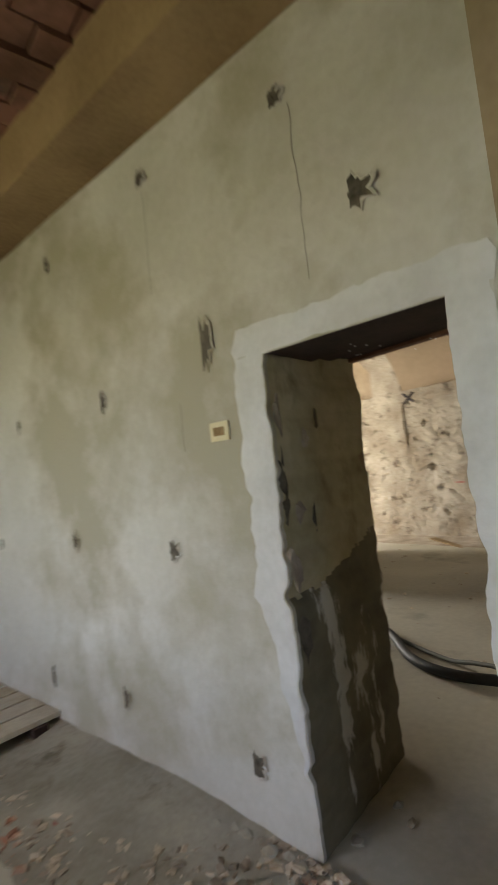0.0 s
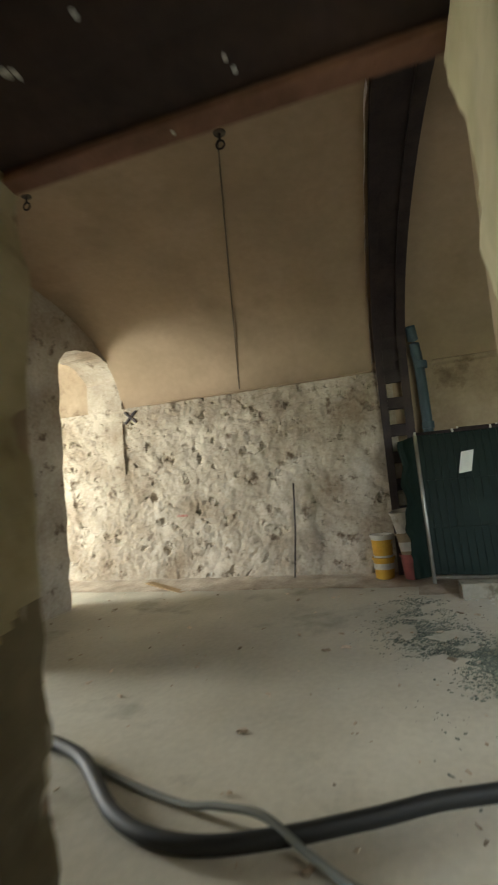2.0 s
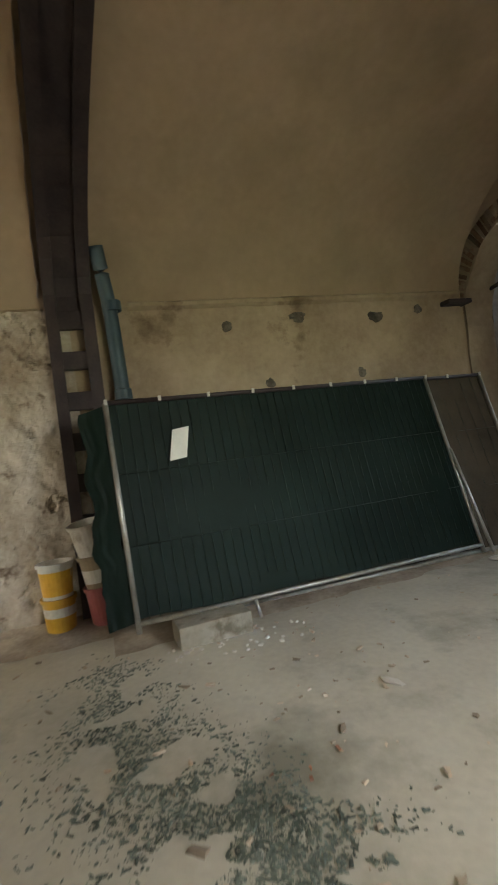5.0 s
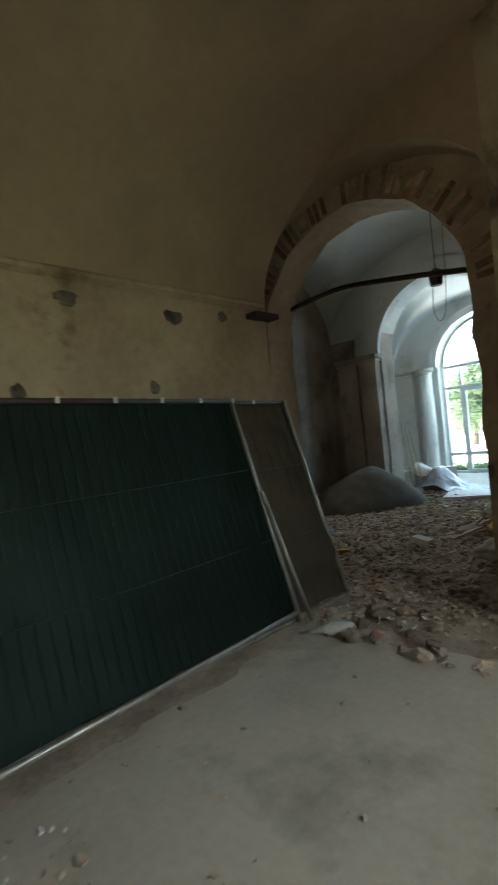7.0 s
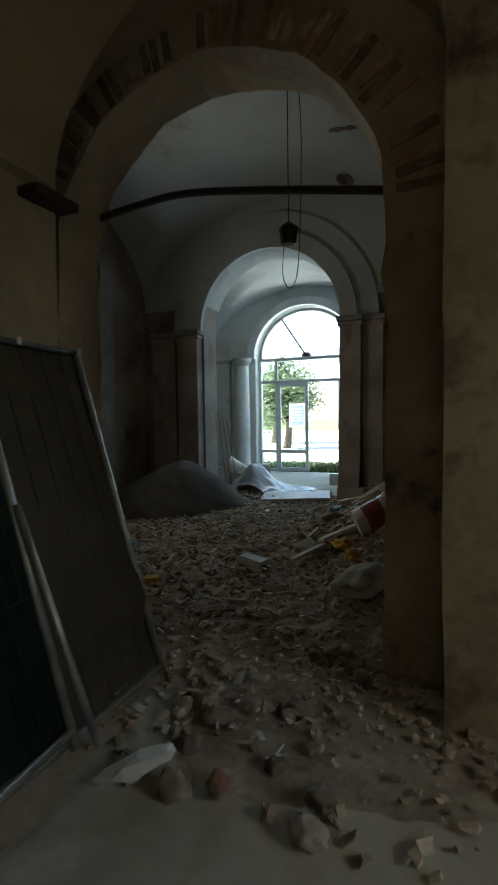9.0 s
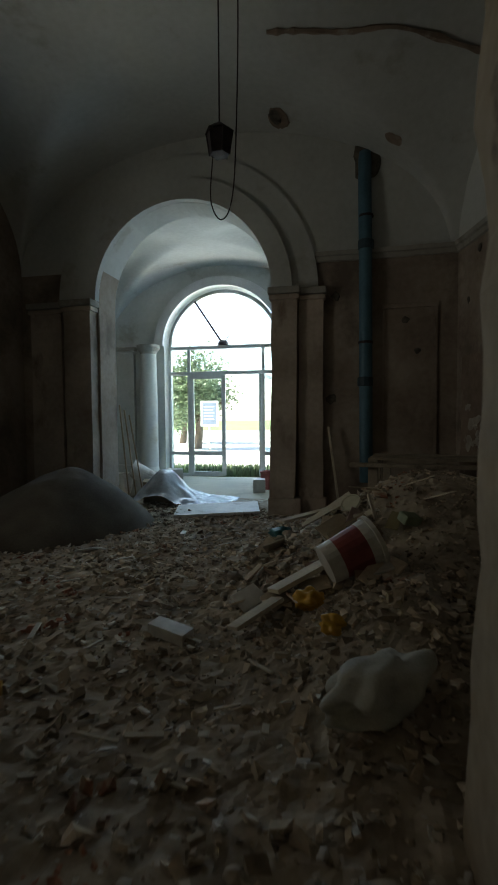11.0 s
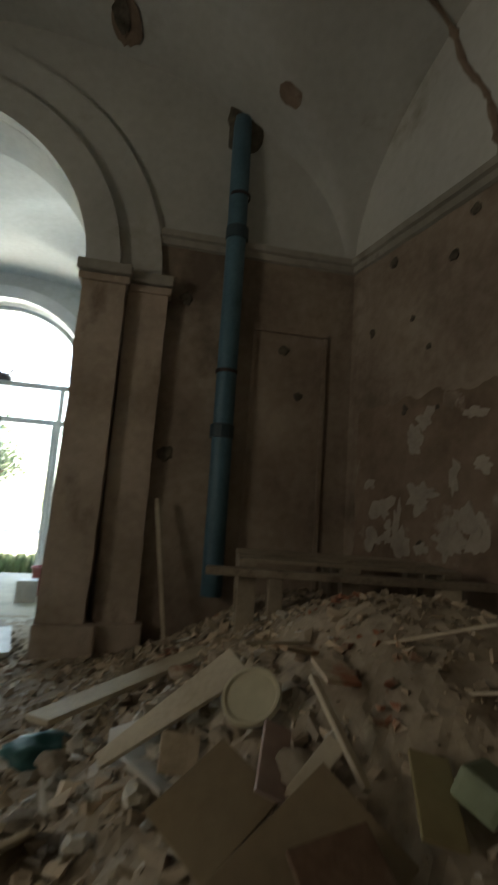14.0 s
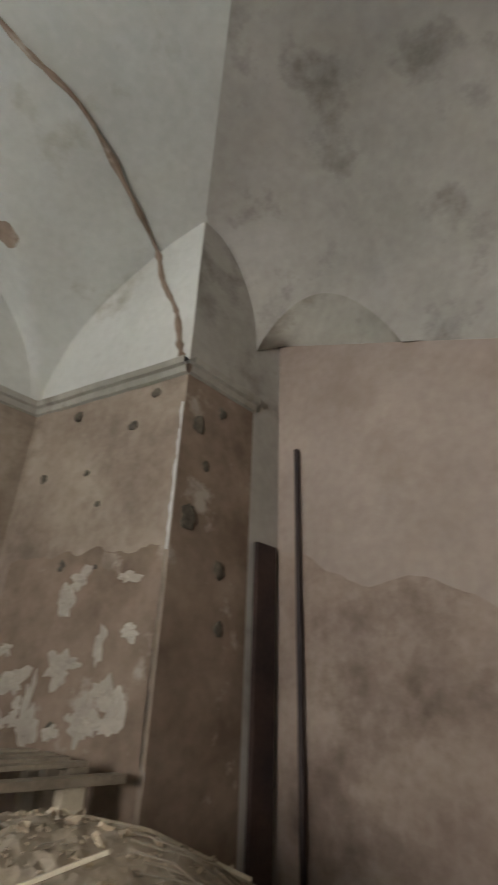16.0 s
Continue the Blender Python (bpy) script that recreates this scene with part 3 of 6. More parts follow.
# window opening assumed for the hall's added lamp, out of view
lunette_wall("wall_hall_west", "x", HX0, HX0 - 0.5, 3.6, 9.3, (4.7, 6.1, 2.7, 0.3), M_HALL, M_HALL, 3.5, "brown and pink flaking plaster wall with an assumed window", 0.01, z1=1.2)
lunette_wall("wall_hall_arch", "y", HY1, BY0, -2.4, 5.3, (-0.35, 2.22, 3.06, 1.30), M_HALL, M_HALLVAULT, 3.5, "pink plaster wall with a round arch", 0.004)
# askew east wall with the corner of the recess, in two tones
plan = [(NEX - 0.06, HY1 + 0.25), (NEX, HY1), (RCX, RCY), (5.72, RCY), (6.05, RCY - 0.02), (7.4, RCY), (7.4, HY1 + 0.25)]
bm = bmesh.new()
tiers = [0.2 * k for k in range(29)]
tiers[17:18] = [HS]
for k, ((xa, ya), (xb, yb)) in enumerate(zip(plan, plan[1:])):
    n = max(1, round(math.hypot(xb - xa, yb - ya) / 0.12))
    cols = []
    for i in range(n + 1):
        x, y = xa + (xb - xa) * i / n, ya + (yb - ya) * i / n
        cols.append([bm.verts.new((x + (0.010 * fractal((x, y, z), 2.4, 7) if 0 < i < n else 0), y + (0.012 * fractal((x, y, z), 2.4, 3) if 0 < i < n else 0), z)) for z in tiers])
    for a, b in zip(cols, cols[1:]):
        for j in range(len(tiers) - 1):
            fc = bm.faces.new((a[j], b[j], b[j + 1], a[j + 1]))
            # recess side: brown below the springing, limewash with its shade painted in above
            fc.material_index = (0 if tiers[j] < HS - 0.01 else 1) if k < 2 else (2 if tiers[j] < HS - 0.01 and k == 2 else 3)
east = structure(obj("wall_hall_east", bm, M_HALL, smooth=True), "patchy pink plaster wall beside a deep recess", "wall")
for mt in (M_HALLVAULT, M_DAMP, M_SHADELIME):
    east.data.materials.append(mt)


def recess_top(y):
    """Height of the back wall's head, falling towards the hall's near end."""
    return 4.30 - 0.45 * (7.43 - y)


def recess_front(y):
    """The grey wall over the recess stands out from the back wall and dies into it."""
    if y < 6.05:
        return 6.049, recess_top(y)
    t = max(0.0, (7.43 - y) / 1.38)
    return 5.72 + 0.32 * t, 4.05 + (0.60 * math.sin(math.pi * min(1.0, t * 1.12)) ** 0.8 if t < 0.892 else 0.0) + (-0.37 * t)


bm = grid_bm(64, 12, lambda u, v: (lambda y: Vector((6.05 + 0.004 * fractal((0, y, v), 2), y, recess_top(y) * v)))(7.44 - 3.6 * u))
structure(obj("wall_niche_back", bm, M_NICHE, smooth=True), "pinkish plastered back of the blind recess", "wall")
bm = grid_bm(110, 3, lambda u, v: (lambda y: (lambda f: Vector((f[0] + (6.05 - f[0]) * v, y, f[1] + (recess_top(y) - f[1]) * v)))(recess_front(y)))(7.43 - 3.6 * u))
structure(obj("wall_niche_soffit", bm, M_GREY, smooth=True), "curved grey soffit over the blind recess", "wall")


def recess_web(u, v):
    """The grey wall over the recess coves forward into the vault."""
    y = 7.44 - 3.6 * u
    x, z = recess_front(y)
    a = math.pi / 2 * v
    w = max(0.02, min(1.25, x - groin_edge(y) - 0.03))
    xt = x - w
    zt = min(groin_z(min(xt, HX1), y, HX0, HX1, HY0, HY1, HS, HR) - 0.004, 5.4)
    return Vector((x - w * (1 - math.cos(a)) + 0.006 * fractal((0, y, v * 3), 1.8), y, z + (zt - z) * math.sin(a)))


# this web's grey includes the shade over the recess
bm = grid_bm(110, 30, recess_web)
structure(obj("wall_niche", bm, M_SHADELIME, smooth=True), "blotched wall over a blind recess, greyed for its shade", "wall")
tide = grid_bm(60, 14, lambda u, v: (lambda y: Vector((6.036 - 0.006 * fractal((y, v, 0), 3), y, (2.18 - 0.33 * max(0.0, 7.2 - y) + 0.10 * fractal((y, 0, 0), 1.7, 6)) * v)))(7.40 - 3.3 * u))
tagged(obj("render_patch", tide, M_TIDE, smooth=True), "stained brown damp render low on the recess wall", "render patch")

# bay with the glazed door
bm = grid_bm(60, 60, lambda u, v: (lambda x, y: Vector((x, y, groin_z(x, y, BX0, BX1, BY0, BY1, BS, BR))))(
    (BX0 + BX1) / 2 - (BX1 - BX0) / 2 * math.cos(math.pi * u), (BY0 + BY1) / 2 - (BY1 - BY0) / 2 * math.cos(math.pi * v)))
structure(obj("ceiling_bay", bm, M_HALLVAULT, smooth=True), "pale blue-white groin vault", "ceiling")
arch_wall("wall_front", "y", BY1, BY1 + 0.55, -6, 13.4, 6.0, (-0.98, 1.72, 3.02, 1.30), M_HALLVAULT, "front wall with the arched doorway", 0.0)
arch_wall("wall_bay_west", "x", BX0, BX0 - 0.6, 9.3, 13.4, 5.6, (10.6, 12.2, 2.7, 0.6), M_HALL, "plaster wall with a dark side passage", 0.0)
# opening assumed for the bay's added lamp, never in view
arch_wall("wall_bay_east", "x", BX1, BX1 + 0.6, 9.3, 13.4, 5.6, (10.9, 11.9, 2.8, 0.4), M_HALLVAULT, "plaster wall with an assumed side window", 0.0, z1=1.4)

# unseen shell that closes the building, added to keep sun and sky out
structure(obj("wall_outer_west", boxed(-6.2, -5.8, -11.4, 13.7, 0, 6), M_PAINTWALL), "plain unseen outer wall that closes off daylight", "wall")
structure(obj("wall_outer_west_back", boxed(-5.8, -2.0, 2.6, 3.0, 0, 6), M_PAINTWALL), "plain cross wall", "wall")
arch_wall("wall_outer_south", "y", -11.0, -11.4, -6, 13.4, 6.0, (4.2, 6.2, 2.7, 0.2), M_PAINTWALL, "plain unseen outer wall that closes off daylight with a window opening", z1=0.9)
arch_wall("wall_outer_east", "x", 13.0, 13.4, -11.4, 0.6, 6.0, (-3.6, -1.6, 2.7, 0.2), M_PAINTWALL, "plain unseen outer wall that closes off daylight with a window opening", z1=0.9)
arch_wall("wall_entrance_north", "y", 0.6, 0.9, 8.52, 13.2, 6.0, (8.66, 9.08, 2.6, 0.05), M_PLASTER, "plain whitewashed wall with a narrow window", z1=0.3)
structure(obj("wall_entrance_south", boxed(8.3, 13.2, -7.3, -7.0, 0, 6), M_PLASTER), "plain whitewashed wall", "wall")
structure(obj("wall_bay_outer", boxed(7.3, 7.6, 3.2, 9.9, 0, 6), M_PAINTWALL), "plain unseen outer wall that closes off daylight", "wall")
structure(obj("wall_side_room", boxed(7.9, 8.3, -11.4, -5.3, 0, 6), M_PLASTER), "plain whitewashed wall", "wall")
structure(obj("roof_sky_block", boxed(-6.2, 8.7, -11.4, 13.7, 5.75, 6.0), M_PAINTWALL), "plain unseen slab that blocks sun and sky", "roof")
structure(obj("roof_sky_block_entrance", boxed(8.6, 13.4, -11.4, 0.9, 5.75, 6.0), M_PAINTWALL), "plain unseen slab that blocks sun and sky", "roof")
structure(obj("ceiling_side_room", boxed(-6, 8.2, -11.2, SOUTH - 0.6, 4.6, 4.75), M_HALLVAULT), "pale plaster ceiling", "ceiling")

# entrance room: timber beam along the wall and a brick ceiling behind it
beam_y0, beam_y1 = -7.0, 0.6
beam = grid_bm(30, 4, lambda u, v: (lambda y: Vector((face_a(y) + (0.0, 0.0, 0.34, 0.34, 0.34)[round(4 * v)] * 1.0 + 0.003, y, (3.72, 3.40, 3.40, 3.56, 3.75)[round(4 * v)] + 0.012 * fractal((y, v, 0), 1.0))))(beam_y0 + (beam_y1 - beam_y0) * u))
tagged(obj("ceiling_beam", beam, M_TIMBER), "long brown timber beam along the wall top", "beam")
bm = bmesh.new()
rng = random.Random(4)
for i in range(36):
    for j in range(24):
        y0 = -6.0 + 0.18 * i
        x0 = 8.45 + 0.27 * j + (0.13 if i % 2 else 0)
        d = 0.02 * rng.random() + 0.05 * fractal((x0, y0, 0), 0.9, 2)
        box_into(bm, x0, x0 + 0.258, y0, y0 + 0.168, 3.74 + d, 3.86 + d)
structure(obj("ceiling_entrance", bm, M_CEILBRICK), "sooty red brick ceiling", "ceiling")
structure(obj("ceiling_entrance_bed", boxed(8.3, 13.0, -7.0, 0.7, 3.82, 3.9), M_CEILBRICK), "mortar bed of the brick ceiling", "ceiling")

# outdoors
bm = bmesh.new()
bmesh.ops.create_grid(bm, x_segments=60, y_segments=60, size=1)
for v in bm.verts:
    r = 400.0
    v.co = Vector((v.co.x * abs(v.co.x) * r, 13.7 + v.co.y * abs(v.co.y) * r, -0.10))
structure(obj("ground", bm, M_GRASS), "green meadow reaching the horizon", "ground")
# pale ground carried far out, so its colour gives the overexposed glare outdoors
structure(obj("pavement_yard", boxed(-30, 30, 14.9, 60, -0.11, -0.075), M_GRAVEL), "pale gravel yard spread wide to whiten the glaring outdoors", "pavement")

# ---- things ----


def tube_part(name, pts, r, material, parent, label="", sides=8, n=0):
    return part(name, tube_bm(smooth_line(pts, n) if n else pts, r, sides), material, parent, label, smooth=True)


# chipped anchor holes in the entrance wall
def chipped_hole(y, z, w, h, seed):
    x = face_a(y)
    e = thing("wall_hole", pose(x, y, z), "chipped hole showing dark mortar in whitewashed wall", "wall hole", "chipped anchor holes")
    n = 28
    rng = random.Random(seed)
    rad = [0.55 + 0.65 * rng.random() ** 1.5 for _ in range(n)]
    bm = bmesh.new()
    c = bm.verts.new((0.003, 0, 0))
    ring = [bm.verts.new((0.004, w * rad[k] * math.cos(2 * math.pi * k / n), h * rad[k] * math.sin(2 * math.pi * k / n))) for k in range(n)]
    for k in range(n):
        bm.faces.new((c, ring[k], ring[(k + 1) % n]))
    part("exposed_mortar", bm, M_HOLE, e)
    bm = bmesh.new()
    inner = [bm.verts.new((0.004, w * rad[k] * math.cos(2 * math.pi * k / n), h * rad[k] * math.sin(2 * math.pi * k / n))) for k in range(n)]
    outer = [bm.verts.new((0.001, w * (rad[k] + 0.22) * math.cos(2 * math.pi * k / n), h * (rad[k] + 0.22) * math.sin(2 * math.pi * k / n))) for k in range(n)]
    lip = [bm.verts.new((0.006, w * (rad[k] + 0.06) * math.cos(2 * math.pi * k / n), h * (rad[k] + 0.06) * math.sin(2 * math.pi * k / n))) for k in range(n)]
    for k in range(n):
        j = (k + 1) % n
        bm.faces.new((inner[k], inner[j], lip[j], lip[k]))
        bm.faces.new((lip[k], lip[j], outer[j], outer[k]))
    part("broken_edge", bm, M_PLASTER, e)
    part("anchor_stub", lump_bm(0.012, w * 0.4, h * 0.35, seed, 0.4, 1), M_HOLE, e)


for k, (y, z, w, h) in enumerate(((-1.43, 3.10, 0.05, 0.05), (-2.32, 3.20, 0.07, 0.05), (-3.35, 3.12, 0.05, 0.06), (-1.97, 2.21, 0.06, 0.12), (-2.85, 2.10, 0.05, 0.07),
                                  (-3.95, 2.12, 0.05, 0.06), (-3.3, 1.28, 0.06, 0.06), (-2.35, 1.24, 0.07, 0.06), (-3.75, 0.36, 0.05, 0.08), (-2.9, 0.38, 0.05, 0.08),
                                  (-1.13, 2.56, 0.09, 0.07), (-1.93, 0.31, 0.06, 0.06), (-4.4, 1.25, 0.05, 0.06))):
    chipped_hole(y, z, w, h, k + 2)

for k, (y, z, length) in enumerate(((-1.36, 2.68, 0.36), (-2.3, 2.85, 0.28), (-2.18, 1.85, 0.12))):
    crack = grid_bm(30, 1, lambda u, v: (lambda yy: Vector((face_a(yy) + 0.002, yy, z + length * (u - 0.5) * 2)))(y + 0.012 * fractal((k, u * 2, 0), 1.5) + (v - 0.5) * 0.0025))
    tagged(obj("wall_crack", crack, M_HOLE), "thin vertical crack in whitewashed plaster", "crack", "plaster cracks")

# broken pits in the doorway's jamb
for k, (x, z, w, h) in enumerate(((8.60, 1.80, 0.020, 0.10), (8.61, 1.52, 0.024, 0.16), (8.60, 1.16, 0.035, 0.10), (8.59, 0.88, 0.04, 0.08), (8.42, 1.72, 0.022, 0.045), (8.40, 1.35, 0.012, 0.13), (8.52, 1.40, 0.03, 0.05), (8.30, 1.80, 0.014, 0.05))):
    ob = obj("jamb_pit", lump_bm(w, 0.012, h, k + 61, 0.45, 2), M_HOLE if k % 2 else M_STONELUMP)
    t = (8.65 - x) / 0.82
    ob.location = (x, jamb_left(z) * (1 - t) - 1.79 * t, z)
    tagged(ob, "broken pit in the olive doorway jamb", "wall hole", "jamb pits")

# light switch
sw = thing("light_switch", pose(face_a(-1.925) + 0.001, -1.925, 1.795, 0, 0, 9), "ivory triple light switch plate on the wall", "light switch")
part("plate", boxed(0, 0.012, -0.06, 0.06, -0.045, 0.045, 0.004), M_IVORY, sw)
for k in range(3):
    part("rocker", boxed(0.012, 0.018, -0.033 + 0.023 * k, -0.013 + 0.023 * k, -0.02, 0.02, 0.002), M_TIMBER, sw, "brown rocker")

# plank platform in the corner of the entrance room
plat = thing("plank_platform", pose(9.98, -4.22, 0, 0, 0, 9), "grey wooden plank platform on the floor", "platform")
for k in range(6):
    part("plank", boxed(-0.9, 0.95, -0.62 + 0.22 * k, -0.43 + 0.22 * k, 0.10, 0.135, 0.006), M_PALE_WOOD, plat)
for k in range(3):
    part("bearer", boxed(-0.8 + 0.75 * k, -0.7 + 0.75 * k, -0.65, 0.7, 0.0, 0.10, 0.005), M_DARKWOOD, plat)

red = grid_bm(6, 6, lambda u, v: Vector((9.26 + 0.20 * (u - 0.5) * (1 - abs(2 * v - 1) ** 2 * 0.8) + 0.05 * fractal((u * 3, v * 3, 0), 1), -2.75 + 0.14 * (v - 0.5) * (1 - abs(2 * u - 1) ** 2 * 0.8) + 0.03 * fractal((v * 3, u * 3, 1), 1), 0.012)))
tagged(obj("chalk_mark", red, M_REDDUST), "faded red chalk smear on the concrete floor", "chalk mark")

# loose stones by the wall
def stones(name, spots, material, label, category, group):
    for k, (x, y, s) in enumerate(spots):
        ob = obj(name, lump_bm(s, s * 0.8, s * 0.55, k + 31, 0.35, 1), material)
        ob.location = (x, y, s * 0.3)
        ob.rotation_euler = (0, 0, k * 1.3)
        tagged(ob, label, category, group)


rng = random.Random(12)
stones("plaster_lump", [(face_a(y) + 0.05 + 0.25 * rng.random() ** 2, y, 0.02 + 0.035 * rng.random()) for y in [-4.6 + 0.075 * k for k in range(40)]],
       M_DUST, "small broken plaster lump on the floor by the wall", "rubble lump", "plaster lumps by the wall")
stones("plaster_lump", [(8.0 + 0.5 * rng.random(), -1.62 + 0.14 * rng.random(), 0.015 + 0.02 * rng.random()) for _ in range(4)],
       M_DUST, "small broken plaster lump on the doorway floor", "rubble lump", "plaster lumps in the doorway")

# hose and cable across the gallery floor
tagged(obj("hose", tube_bm(smooth_line([(6.0, -4.4, 0.045), (6.2, -3.5, 0.045), (6.38, -2.9, 0.045), (6.78, -2.4, 0.045), (6.88, -2.05, 0.045), (6.80, -1.72, 0.045), (6.60, -1.32, 0.045), (6.40, -0.95, 0.045), (6.22, -0.3, 0.045), (6.4, 0.6, 0.045)], 10), 0.037, 12), M_HOSE, smooth=True),
       "thick black rubber hose snaking across the concrete floor", "hose")
tagged(obj("cable", tube_bm(smooth_line([(5.9, -4.2, 0.02), (6.15, -3.4, 0.02), (6.43, -2.75, 0.02), (6.62, -2.2, 0.025), (6.68, -1.95, 0.07), (6.74, -1.73, 0.095), (6.84, -1.52, 0.04), (6.95, -1.3, 0.02), (7.10, -0.95, 0.02), (7.2, -0.3, 0.02)], 10), 0.017, 8), M_CABLE, smooth=True),
       "thin grey cable lying across a black hose", "cable")

# steel rib with battens against the wall and vault
rib = thing("steel_rib", pose(W2X, -1.14, 0), "dark steel lattice post and arch rib against the wall", "steel rib")
profile = [(0.05, 0.0), (0.05, 0.7), (0.05, 1.4), (0.05, 2.1), (0.05, 2.6)]
prof = [Vector((0.06, 0, z)) for _, z in profile] + [Vector((GC - GH * math.cos(a) - W2X + 0.05 * math.cos(a), 0, SPRING + RISE * math.sin(a) - 0.06)) for a in [math.pi * k / 30 for k in range(1, 29)]]


def flange(ya, yb, depth):
    bm = bmesh.new()
    rows = []
    for i, p in enumerate(prof):
        d = (prof[min(i + 1, len(prof) - 1)] - prof[max(i - 1, 0)]).normalized()
        nrm = Vector((d.z, 0, -d.x))
        rows.append([bm.verts.new(p + nrm * o + Vector((0, y + 0.10 * p.x, 0))) for o, y in ((-0.05, ya), (-0.05, yb), (depth, yb), (depth, ya))])
    for a, b in zip(rows, rows[1:]):
        for k in range(4):
            bm.faces.new((a[k], a[(k + 1) % 4], b[(k + 1) % 4], b[k]))
    bmesh.ops.recalc_face_normals(bm, faces=list(bm.faces))
    return bm


part("flange", flange(-0.20, -0.10, 0.06), M_STEEL, rib)
part("flange", flange(0.10, 0.21, 0.06), M_STEEL, rib)
for k in range(9):
    z = 0.05 + 0.36 * k
    if z < 2.7:
        part("batten", boxed(0.03, 0.09, -0.12, 0.12, z, z + 0.16, 0.004), M_STEEL, rib)
# dark plate over the upper gaps, standing for the shade behind the lattice
bm = bmesh.new()
for i in range(4, len(prof) - 1):
    a, b = prof[i], prof[i + 1]
    bm.faces.new([bm.verts.new(p + Vector((0, y + 0.10 * p.x, -0.01))) for p, y in ((a, -0.12), (b, -0.12), (b, 0.12), (a, 0.12))])
part("gap_shade_plate", bm, M_STEEL, rib)
edge = grid_bm(60, 1, lambda u, v: (lambda a: Vector((GC - (GH - 0.09 * v) * math.cos(a), -1.375 + 0.10 * GH * (1 - math.cos(a)) - 0.02 * fractal((a * 9, 0, 0), 1), SPRING + (RISE - 0.09 * v) * math.sin(a))))(math.pi * (0.02 + 0.9 * u)))
tagged(obj("plaster_edge", edge, M_BAND), "white broken plaster edge beside the steel rib", "plaster edge")

dp = thing("drain_pipe", pose(W2X + 0.11, -0.76, 0), "blue-grey plastic drain pipe standing against the wall", "drain pipe")
tube_part("pipe", [(0, -0.02, 0.0), (0, 0, 1.5), (-0.01, -0.02, 2.6), (0.03, -0.05, 2.95), (0.12, -0.09, 3.25)], 0.065, M_PIPE, dp, sides=14, n=8)
for z in (0.9, 1.9, 2.7):
    part("socket", lathe_bm([(0.066, 0), (0.078, 0.005), (0.078, 0.09), (0.066, 0.1)], 16, pose(0, 0, z)), M_PIPE, dp)


# buckets
def bucket(name, m, r0, r1, h, materials, label, group=""):
    """A stack look: body bands of several colours, a rim and a wire bail."""
    e = thing(name, m, label, "bucket", group)
    k = len(materials)
    for i, mt in enumerate(materials):
        ra, rb = r0 + (r1 - r0) * i / k, r0 + (r1 - r0) * (i + 1) / k
        za, zb = h * i / k, h * (i + 1) / k
        prof_ = [(ra, za), (rb, zb)] if i else [(0.0, 0.0), (ra, za), (rb, zb)]
        part("body_band" if k > 1 else "body", lathe_bm(prof_, 24), mt, e, smooth=False)
    rim = part("rim", lathe_bm([(r1, h - 0.03), (r1 + 0.012, h - 0.028), (r1 + 0.012, h), (r1 - 0.006, h), (r1 - 0.01, h - 0.3 * h), (r0 * 0.9, 0.02), (0, 0.02)], 24), materials[-1], e)
    tube_part("bail", [(r1 * math.cos(a), 0.02 + r1 * 0.1, h - 0.06 - 0.16 * math.sin(a)) for a in [math.pi * j / 12 for j in range(13)]], 0.003, M_GALV, rim, "thin wire bail", sides=5)
    return e


bucket("paint_bucket", pose(1.98, -1.50, 0, 0, 0, 20), 0.115, 0.135, 0.30, [M_YELLOW, M_YELLOW, M_WHITE, M_YELLOW], "yellow plastic paint bucket with white bands under another bucket", "bucket stack")
bucket("paint_bucket", pose(1.98, -1.50, 0.26, 0, 0, 50), 0.118, 0.14, 0.33, [M_WHITE, M_YELLOW, M_YELLOW, M_YELLOW, M_WHITE], "yellow plastic paint bucket with a white rim, nested in another", "bucket stack")
bucket("paint_bucket", pose(2.02, -1.13, 0, 3, 0, 0), 0.12, 0.14, 0.34, [M_RED, M_RED, M_RED], "faded red paint bucket under other buckets", "leaning bucket stack")
bucket("paint_bucket", pose(2.02, -1.14, 0.27, 5, -2, 30), 0.12, 0.14, 0.34, [M_CARD, M_WHITE, M_CARD], "dusty beige bucket nested in a red one", "leaning bucket stack")
bucket("paint_bucket", pose(2.02, -1.17, 0.55, 9, -4, 60), 0.12, 0.145, 0.34, [M_WHITE, M_WHITE, M_WHITE], "dirty white plastic bucket leaning atop a stack", "leaning bucket stack")

# iron rod and marks on the stone wall
tagged(obj("iron_rod", tube_bm([(1.93, -2.72, 0.05), (1.89, -2.66, 0.7), (1.87, -2.63, 1.35)], 0.012, 8), M_STEEL), "rusty iron rod leaning on the stone wall", "rod")
plank = obj("loose_plank", boxed(-0.45, 0.45, -0.06, 0.06, 0, 0.02, 0.003), M_TIMBER)
plank.matrix_world = pose(2.25, -4.55, 0.01, 0, 4, 62)
tagged(plank, "short brown plank lying by the stone wall", "plank")
plank = obj("red_tag", boxed(0, 0.01, -0.09, 0.09, -0.018, 0.018, 0.003), M_REDDUST)
plank.matrix_world = pose(stone_face(-4.42, 1.0) - 0.004, -4.42, 1.0, 0, 0, 0)
tagged(plank, "small red tag fixed on the stone wall", "tag")
cross = thing("iron_anchor", pose(stone_face(-5.2, 2.62) - 0.006, -5.2, 2.62), "dark iron cross anchor on the stone wall", "wall anchor")
part("bar", boxed(0, 0.03, -0.14, 0.14, -0.018, 0.018, 0.004, pose(0, 0, 0, 42)), M_STEEL, cross)
part("bar", boxed(0.004, 0.034, -0.14, 0.14, -0.018, 0.018, 0.004, pose(0, 0, 0, -42)), M_STEEL, cross)

